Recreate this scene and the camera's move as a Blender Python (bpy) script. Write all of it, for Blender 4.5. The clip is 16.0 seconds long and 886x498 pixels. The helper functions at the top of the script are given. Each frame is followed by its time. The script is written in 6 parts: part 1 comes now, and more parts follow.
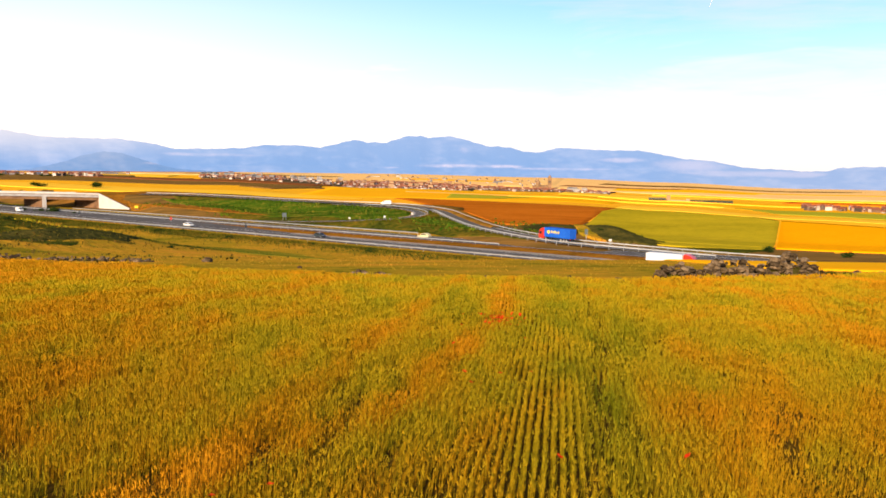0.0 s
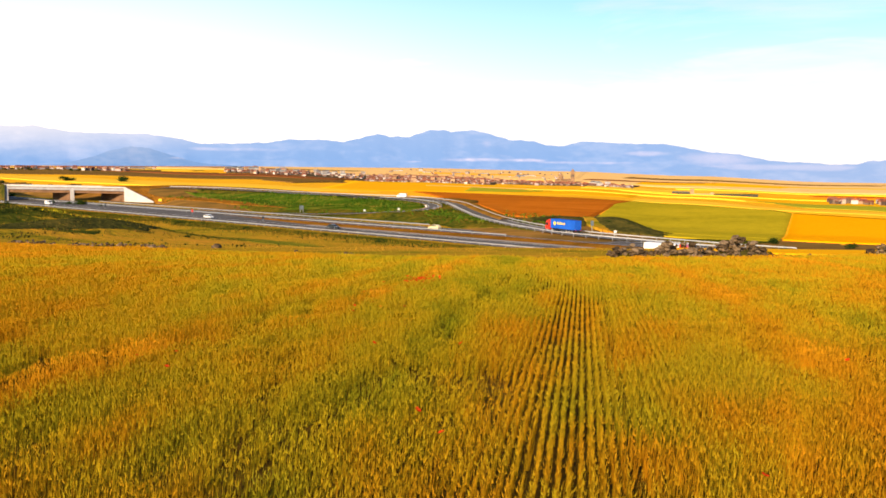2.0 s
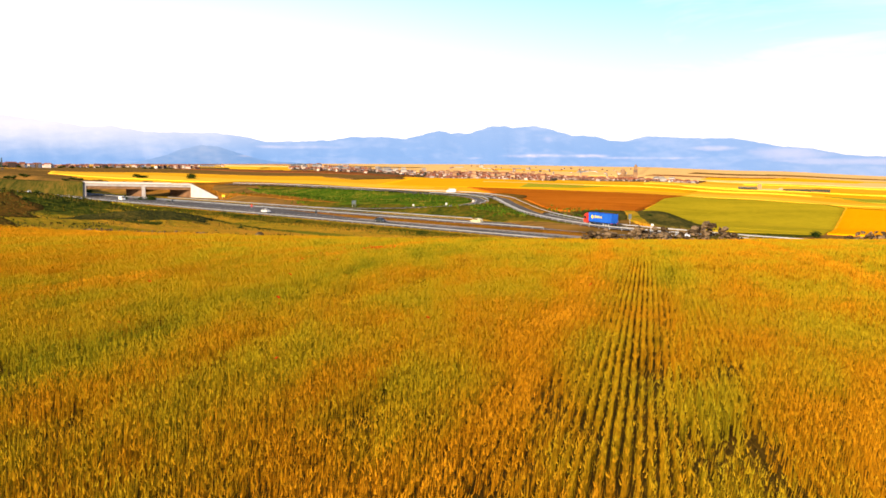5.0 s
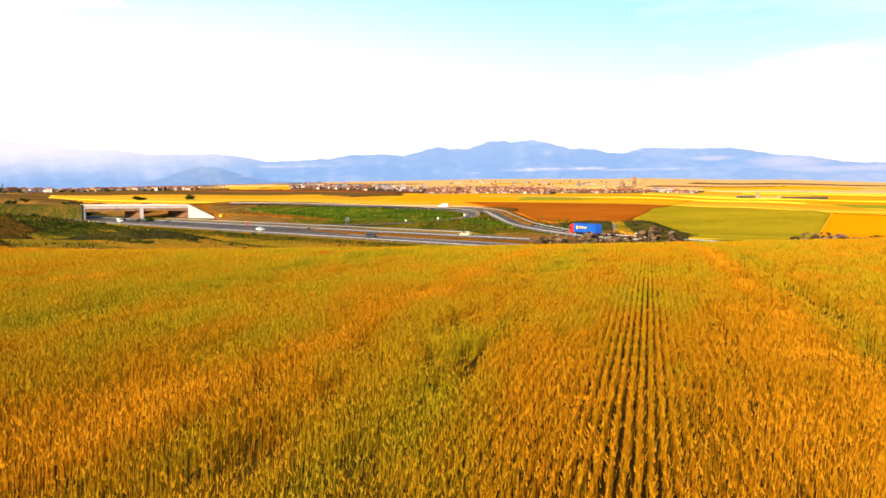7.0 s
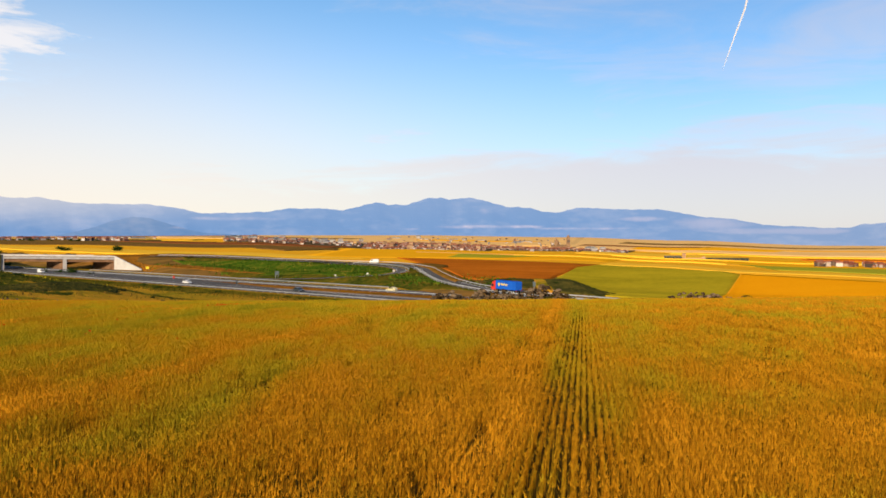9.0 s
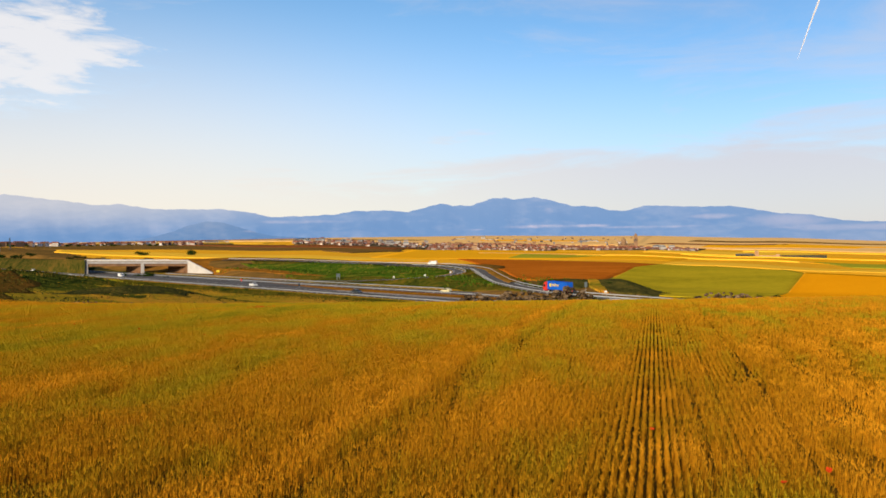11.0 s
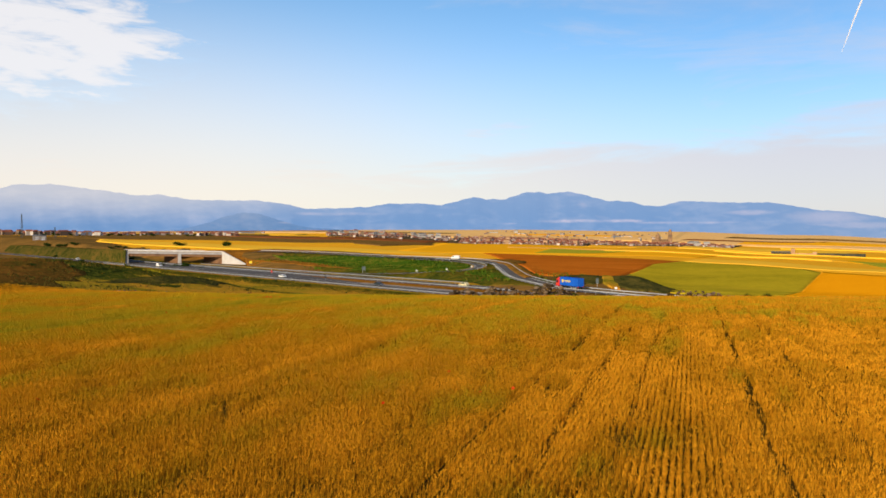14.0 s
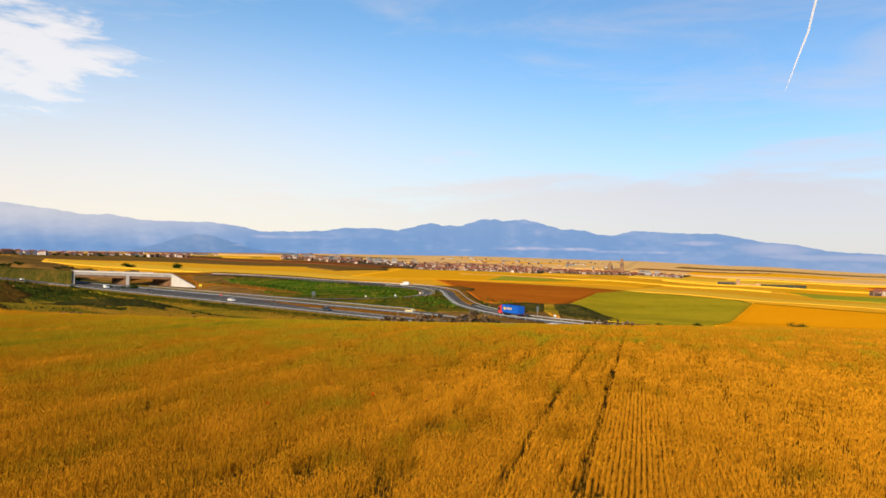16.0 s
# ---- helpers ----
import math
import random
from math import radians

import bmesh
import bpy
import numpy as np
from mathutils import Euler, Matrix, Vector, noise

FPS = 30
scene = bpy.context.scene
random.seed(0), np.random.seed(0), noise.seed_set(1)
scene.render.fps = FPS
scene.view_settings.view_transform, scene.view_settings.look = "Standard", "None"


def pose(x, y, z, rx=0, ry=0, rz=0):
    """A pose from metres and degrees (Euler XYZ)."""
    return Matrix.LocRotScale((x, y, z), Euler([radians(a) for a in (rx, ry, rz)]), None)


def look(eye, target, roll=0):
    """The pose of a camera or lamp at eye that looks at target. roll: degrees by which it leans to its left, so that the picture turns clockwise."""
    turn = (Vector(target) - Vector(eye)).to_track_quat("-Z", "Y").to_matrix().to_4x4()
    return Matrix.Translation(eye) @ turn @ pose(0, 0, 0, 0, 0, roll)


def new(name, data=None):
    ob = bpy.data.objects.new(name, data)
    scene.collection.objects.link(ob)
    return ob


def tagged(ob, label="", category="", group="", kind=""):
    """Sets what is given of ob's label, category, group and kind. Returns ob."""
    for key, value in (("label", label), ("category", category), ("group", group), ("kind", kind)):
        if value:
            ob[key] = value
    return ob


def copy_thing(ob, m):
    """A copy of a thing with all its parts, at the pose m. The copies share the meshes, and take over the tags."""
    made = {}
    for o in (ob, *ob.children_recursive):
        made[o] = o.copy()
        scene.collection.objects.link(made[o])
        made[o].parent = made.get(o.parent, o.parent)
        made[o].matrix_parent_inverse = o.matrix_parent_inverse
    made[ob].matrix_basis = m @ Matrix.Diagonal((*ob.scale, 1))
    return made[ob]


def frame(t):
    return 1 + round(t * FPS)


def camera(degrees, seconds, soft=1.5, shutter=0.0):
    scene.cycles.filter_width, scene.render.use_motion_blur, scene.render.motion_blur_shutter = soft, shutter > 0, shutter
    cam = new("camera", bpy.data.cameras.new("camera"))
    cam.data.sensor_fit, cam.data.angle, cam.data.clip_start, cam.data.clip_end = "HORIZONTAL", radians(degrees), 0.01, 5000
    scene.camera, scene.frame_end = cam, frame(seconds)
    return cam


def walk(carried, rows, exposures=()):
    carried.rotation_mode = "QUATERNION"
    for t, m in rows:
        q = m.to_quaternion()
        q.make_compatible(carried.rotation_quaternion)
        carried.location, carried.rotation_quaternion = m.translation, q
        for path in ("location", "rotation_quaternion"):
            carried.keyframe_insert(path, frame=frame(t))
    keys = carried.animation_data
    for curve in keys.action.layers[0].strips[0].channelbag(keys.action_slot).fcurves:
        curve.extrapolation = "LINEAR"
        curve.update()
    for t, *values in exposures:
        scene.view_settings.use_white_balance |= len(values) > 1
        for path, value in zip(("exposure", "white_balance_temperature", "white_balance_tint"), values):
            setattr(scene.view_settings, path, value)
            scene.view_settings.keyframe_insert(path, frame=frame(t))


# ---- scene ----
# ---------------------------------------------------------------- camera
cam = camera(63.0, 16.0, soft=1.7)

# seconds, x, y, z, heading to the left, tilt up, lean to the left
ROWS = [
    (0.0, 0.0, 0.0, 0.0, 0.0, -5.93, 0.56),
    (0.5, 1.06, -1.54, -0.11, 0.31, -6.22, 1.12),
    (1.0, 2.17, -3.08, -0.19, 0.49, -6.27, 1.05),
    (1.5, 3.27, -4.65, -0.26, 0.77, -6.27, 0.49),
    (2.0, 4.38, -6.24, -0.3, 1.85, -6.41, 0.43),
    (2.5, 5.48, -7.85, -0.34, 2.62, -6.66, 0.79),
    (3.0, 6.59, -9.47, -0.34, 3.63, -6.86, 0.08),
    (3.5, 7.69, -11.1, -0.36, 4.65, -6.78, 0.21),
    (4.0, 8.81, -12.75, -0.31, 5.6, -6.85, 0.57),
    (6.5, 14.81, -18.04, -0.89, 7.64, -6.07, -0.58),
    (7.0, 15.88, -19.6, -0.81, 6.88, -5.47, -1.19),
    (7.5, 16.97, -21.17, -0.72, 3.92, -3.99, 0.43),
    (8.0, 18.05, -22.72, -0.63, 1.36, -2.57, -0.12),
    (10.5, 24.13, -29.44, 0.12, 5.26, -0.67, -0.52),
    (11.0, 25.24, -31.16, 0.26, 7.12, -1.04, -0.86),
    (11.5, 26.38, -32.88, 0.4, 9.07, -1.51, -1.0),
    (12.0, 27.55, -34.63, 0.57, 10.43, -1.87, -0.94),
    (12.5, 28.72, -36.42, 0.74, 11.32, -2.0, -1.45),
    (13.0, 29.89, -38.19, 0.93, 11.69, -2.17, -0.95),
    (13.5, 31.11, -40.05, 1.15, 11.25, -2.07, 0.21),
    (14.0, 32.29, -41.92, 1.34, 9.77, -1.56, -0.18),
    (14.5, 33.46, -43.72, 1.53, 8.73, -1.3, 0.42),
    (15.0, 34.68, -45.63, 1.78, 7.61, -0.68, 0.24),
    (15.5, 35.85, -47.45, 1.97, 6.71, 0.15, 0.36),
    (16.0, 37.08, -49.31, 2.19, 6.34, 0.48, 0.83),
]


def view(x, y, z, yaw, tilt, lean):
    a, b = radians(yaw), radians(tilt)
    way = Vector((-math.sin(a) * math.cos(b), math.cos(a) * math.cos(b), math.sin(b)))
    return look((x, y, z), Vector((x, y, z)) + way, lean)


walk(cam, [(t, view(*r)) for t, *r in ROWS],
     [(0.0, 0.37, 6850, 15), (4.0, 0.54, 6900, 14), (6.5, 0.56, 6950, 15), (7.5, 0.50, 6950, 15), (8.2, 0.14, 6700, 13), (10.3, -0.17, 6400, 9), (16.0, -0.12, 6430, 10)])

# ---------------------------------------------------------------- sky and sun
SUN_AZ, SUN_EL = -155.0, 20.0  # bearing from ahead, to the right; height

world = bpy.data.worlds.new("sky")
scene.world = world
world.use_nodes = True
wn, wl = world.node_tree.nodes, world.node_tree.links
wn.clear()


def wnode(kind, **kw):
    n = wn.new(kind)
    for k, v in kw.items():
        n.inputs[k].default_value = v
    return n


sky = wn.new("ShaderNodeTexSky")
sky.sky_type = "NISHITA"
sky.sun_disc = False
sky.sun_elevation = radians(SUN_EL)
sky.sun_rotation = radians(SUN_AZ)
sky.altitude = 1000.0
sky.air_density, sky.dust_density, sky.ozone_density = 1.0, 0.6, 1.5
way = wn.new("ShaderNodeTexCoord")
split = wn.new("ShaderNodeSeparateXYZ")
wl.new(way.outputs["Generated"], split.inputs[0])
# streaks of thin high cloud, thick in a bank near the horizon
stretch = wn.new("ShaderNodeMapping")
stretch.inputs["Scale"].default_value = (1.6, 1.6, 9.0)
stretch.inputs["Rotation"].default_value = (0.0, radians(6), 0.0)
wl.new(way.outputs["Generated"], stretch.inputs["Vector"])
veil = wnode("ShaderNodeTexNoise", Scale=1.7, Detail=7.0, Roughness=0.62, Distortion=0.6)
wl.new(stretch.outputs[0], veil.inputs["Vector"])
veil_ramp = wn.new("ShaderNodeMapRange")
veil_ramp.interpolation_type = "SMOOTHSTEP"
veil_ramp.inputs["From Min"].default_value, veil_ramp.inputs["From Max"].default_value = 0.40, 0.76
veil_ramp.inputs["To Max"].default_value = 0.40
wl.new(veil.outputs["Fac"], veil_ramp.inputs["Value"])
# a milky veil that thickens towards the horizon, most on one side of the sky
bank = wn.new("ShaderNodeMapRange")
bank.interpolation_type = "SMOOTHSTEP"
bank.inputs["From Min"].default_value, bank.inputs["From Max"].default_value = 0.36, 0.03
bank.inputs["To Max"].default_value = 0.84
# a long low cloud bank with a ragged upper edge
edge_map = wn.new("ShaderNodeMapping")
edge_map.inputs["Scale"].default_value = (1.0, 1.0, 7.0)
edge_map.inputs["Rotation"].default_value = (0.0, radians(-3), 0.0)
wl.new(way.outputs["Generated"], edge_map.inputs["Vector"])
ragged = wnode("ShaderNodeTexNoise", Scale=4.2, Detail=8.0, Roughness=0.6, Distortion=0.4)
wl.new(edge_map.outputs[0], ragged.inputs["Vector"])
height_in = wn.new("ShaderNodeMath")
height_in.operation = "MULTIPLY_ADD"
height_in.inputs[1].default_value = -0.16
wl.new(ragged.outputs["Fac"], height_in.inputs[0])
low_bank = wn.new("ShaderNodeMapRange")
low_bank.interpolation_type = "SMOOTHSTEP"
low_bank.inputs["From Min"].default_value, low_bank.inputs["From Max"].default_value = 0.085, -0.01
low_bank.inputs["To Max"].default_value = 0.82
wl.new(height_in.outputs[0], low_bank.inputs["Value"])
lower = wn.new("ShaderNodeMath")
lower.operation = "MAXIMUM"
wl.new(bank.outputs[0], lower.inputs[0])
wl.new(low_bank.outputs[0], lower.inputs[1])

both = wn.new("ShaderNodeMath")
both.operation = "MAXIMUM"
wl.new(veil_ramp.outputs[0], both.inputs[0])
wl.new(lower.outputs[0], both.inputs[1])
# one broken cumulus bank to the left of the path
puff = wnode("ShaderNodeTexNoise", Scale=13.0, Detail=8.0, Roughness=0.6, Distortion=0.3)
squash = wn.new("ShaderNodeMapping")
squash.inputs["Scale"].default_value = (1.0, 1.0, 4.5)
wl.new(way.outputs["Generated"], squash.inputs["Vector"])
wl.new(squash.outputs[0], puff.inputs["Vector"])
far_off = wn.new("ShaderNodeVectorMath")
far_off.operation = "DISTANCE"
flat = wn.new("ShaderNodeMapping")
flat.inputs["Scale"].default_value = (1.0, 1.0, 2.4)
wl.new(way.outputs["Generated"], flat.inputs["Vector"])
wl.new(flat.outputs[0], far_off.inputs[0])
far_off.inputs[1].default_value = (-0.615, 0.76, 0.53)
near_it = wn.new("ShaderNodeMapRange")
near_it.inputs["From Min"].default_value, near_it.inputs["From Max"].default_value = 0.33, 0.08
near_it.inputs["To Min"].default_value, near_it.inputs["To Max"].default_value = -0.35, 0.33
wl.new(far_off.outputs["Value"], near_it.inputs["Value"])
puff_sum = wn.new("ShaderNodeMath")
wl.new(puff.outputs["Fac"], puff_sum.inputs[0])
wl.new(near_it.outputs[0], puff_sum.inputs[1])
puff_ramp = wn.new("ShaderNodeMapRange")
puff_ramp.interpolation_type = "SMOOTHSTEP"
puff_ramp.inputs["From Min"].default_value, puff_ramp.inputs["From Max"].default_value = 0.50, 0.84
puff_ramp.inputs["To Max"].default_value = 0.85
wl.new(puff_sum.outputs[0], puff_ramp.inputs["Value"])
cover = wn.new("ShaderNodeMath")
cover.operation = "MAXIMUM"
wl.new(both.outputs[0], cover.inputs[0])
wl.new(puff_ramp.outputs[0], cover.inputs[1])
tint = wn.new("ShaderNodeMix")
tint.data_type = "RGBA"
tint.blend_type = "MULTIPLY"
tint.inputs["Factor"].default_value = 1.0
wl.new(sky.outputs[0], tint.inputs["A"])
mixed = wn.new("ShaderNodeMix")
mixed.data_type = "RGBA"
wl.new(cover.outputs[0], mixed.inputs["Factor"])
wl.new(tint.outputs["Result"], mixed.inputs["A"])
# warm bright haze on one side of the sky, cooler and thinner on the other
side_of = wn.new("ShaderNodeMapRange")
side_of.interpolation_type = "SMOOTHSTEP"
side_of.inputs["From Min"].default_value, side_of.inputs["From Max"].default_value = -0.55, 0.35
wl.new(split.outputs["X"], side_of.inputs["Value"])
rise = wn.new("ShaderNodeMath")
rise.operation = "MULTIPLY_ADD"
rise.inputs[1].default_value = 0.11
wl.new(side_of.outputs[0], rise.inputs[0])
wl.new(split.outputs["Z"], rise.inputs[2])
wl.new(rise.outputs[0], bank.inputs["Value"])
lift_in = wn.new("ShaderNodeMath")
lift_in.operation = "MULTIPLY_ADD"
lift_in.inputs[1].default_value = -0.035
wl.new(split.outputs["X"], lift_in.inputs[0])
wl.new(split.outputs["Z"], lift_in.inputs[2])
wl.new(lift_in.outputs[0], height_in.inputs[2])
blue_of = wn.new("ShaderNodeMix")
blue_of.data_type = "RGBA"
wl.new(side_of.outputs[0], blue_of.inputs["Factor"])
blue_of.inputs["A"].default_value = (1.03, 1.35, 1.46, 1)
blue_of.inputs["B"].default_value = (0.70, 0.95, 1.11, 1)
wl.new(blue_of.outputs["Result"], tint.inputs["B"])
haze = wn.new("ShaderNodeMix")
haze.data_type = "RGBA"
wl.new(side_of.outputs[0], haze.inputs["Factor"])
haze.inputs["A"].default_value = (7.3, 6.1, 5.25, 1)
haze.inputs["B"].default_value = (5.5, 4.85, 4.95, 1)
# the broken cumulus is whiter than the haze
white = wn.new("ShaderNodeMix")
white.data_type = "RGBA"
wl.new(puff_ramp.outputs[0], white.inputs["Factor"])
wl.new(haze.outputs["Result"], white.inputs["A"])
white.inputs["B"].default_value = (7.2, 6.9, 6.8, 1)
wl.new(white.outputs["Result"], mixed.inputs["B"])
back = wnode("ShaderNodeBackground", Strength=0.148)
wl.new(mixed.outputs["Result"], back.inputs["Color"])
wout = wn.new("ShaderNodeOutputWorld")
wl.new(back.outputs[0], wout.inputs["Surface"])

sun = new("sun", bpy.data.lights.new("sun", "SUN"))
sun.data.energy, sun.data.angle, sun.data.color = 5.0, radians(0.55), (1.0, 0.76, 0.45)
a, b = radians(SUN_AZ), radians(SUN_EL)
sun.matrix_world = look((0, 0, 60), (-math.sin(a) * math.cos(b), -math.cos(a) * math.cos(b), 60 - math.sin(b)))
# ---------------------------------------------------------------- materials
def material(name, colours, scale=1.0, stretch=(1, 1, 1), turn=0.0, fine=0.0, rough=0.9, bump=0.0, metal=0.0,
             island=0.0, piece=0.0, through_light=0.0, low=0.35, high=0.65, spec=0.0, detail=5.0, fine_mix=0.35, grown=0.0):
    """A surface of two or three colours spread by noise at a size of 1 / scale metres, with finer grain over it."""
    m = bpy.data.materials.new(name)
    m.use_nodes = True
    n, l = m.node_tree.nodes, m.node_tree.links
    shade = n["Principled BSDF"]
    geo = n.new("ShaderNodeNewGeometry")
    place = n.new("ShaderNodeMapping")
    place.inputs["Rotation"].default_value = (0, 0, turn)
    place.inputs["Scale"].default_value = stretch
    if piece:
        tc = n.new("ShaderNodeTexCoord")
        l.new(tc.outputs["Object"], place.inputs["Vector"])
    else:
        l.new(geo.outputs["Position"], place.inputs["Vector"])
    broad = n.new("ShaderNodeTexNoise")
    broad.inputs["Scale"].default_value, broad.inputs["Detail"].default_value = scale, detail
    broad.inputs["Roughness"].default_value = 0.6
    l.new(place.outputs[0], broad.inputs["Vector"])
    value = broad.outputs["Fac"]
    grain = None
    if fine:
        grain = n.new("ShaderNodeTexNoise")
        grain.inputs["Scale"].default_value, grain.inputs["Detail"].default_value = fine, 4.0
        l.new(place.outputs[0], grain.inputs["Vector"])
        add = n.new("ShaderNodeMix")
        add.inputs["Factor"].default_value = fine_mix
        l.new(value, add.inputs["A"])
        l.new(grain.outputs["Fac"], add.inputs["B"])
        value = add.outputs["Result"]
    if island or piece:
        src = geo.outputs["Random Per Island"]
        if piece:
            info = n.new("ShaderNodeObjectInfo")
            src = info.outputs["Random"]
        shift = n.new("ShaderNodeMath")
        shift.operation = "MULTIPLY_ADD"
        amount = island or piece
        shift.inputs[1].default_value, shift.inputs[2].default_value = amount, -amount / 2
        l.new(src, shift.inputs[0])
        plus = n.new("ShaderNodeMath")
        l.new(value, plus.inputs[0])
        l.new(shift.outputs[0], plus.inputs[1])
        value = plus.outputs[0]
    if grown:
        # how ripe the plant is, kept with each leaf
        ripe = n.new("ShaderNodeAttribute")
        ripe.attribute_name = "ripeness"
        less = n.new("ShaderNodeMath")
        less.operation = "MULTIPLY_ADD"
        less.inputs[1].default_value, less.inputs[2].default_value = grown, -0.5 * grown
        l.new(value, less.inputs[0])
        more = n.new("ShaderNodeMath")
        l.new(ripe.outputs["Fac"], more.inputs[0])
        l.new(less.outputs[0], more.inputs[1])
        value = more.outputs[0]
    ramp = n.new("ShaderNodeValToRGB")
    ramp.color_ramp.elements[0].position, ramp.color_ramp.elements[1].position = low, high
    ramp.color_ramp.elements[0].color, ramp.color_ramp.elements[1].color = (*colours[0], 1), (*colours[-1], 1)
    for k in range(1, len(colours) - 1):
        ramp.color_ramp.elements.new(low + (high - low) * k / (len(colours) - 1)).color = (*colours[k], 1)
    l.new(value, ramp.inputs["Fac"])
    l.new(ramp.outputs["Color"], shade.inputs["Base Color"])
    shade.inputs["Roughness"].default_value, shade.inputs["Metallic"].default_value = rough, metal
    shade.inputs["Specular IOR Level"].default_value = spec
    if bump:
        bp = n.new("ShaderNodeBump")
        bp.inputs["Strength"].default_value = bump
        bp.inputs["Distance"].default_value = 0.5 / (fine or scale)
        l.new((grain or broad).outputs["Fac"], bp.inputs["Height"])
        l.new(bp.outputs["Normal"], shade.inputs["Normal"])
    if through_light:
        glow = n.new("ShaderNodeBsdfTranslucent")
        l.new(ramp.outputs["Color"], glow.inputs["Color"])
        mixer = n.new("ShaderNodeMixShader")
        mixer.inputs["Fac"].default_value = through_light
        l.new(shade.outputs[0], mixer.inputs[1])
        l.new(glow.outputs[0], mixer.inputs[2])
        l.new(mixer.outputs[0], n["Material Output"].inputs["Surface"])
    return m


def glass(name, colour, rough=0.08):
    m = material(name, [colour, colour], rough=rough, spec=0.6)
    return m


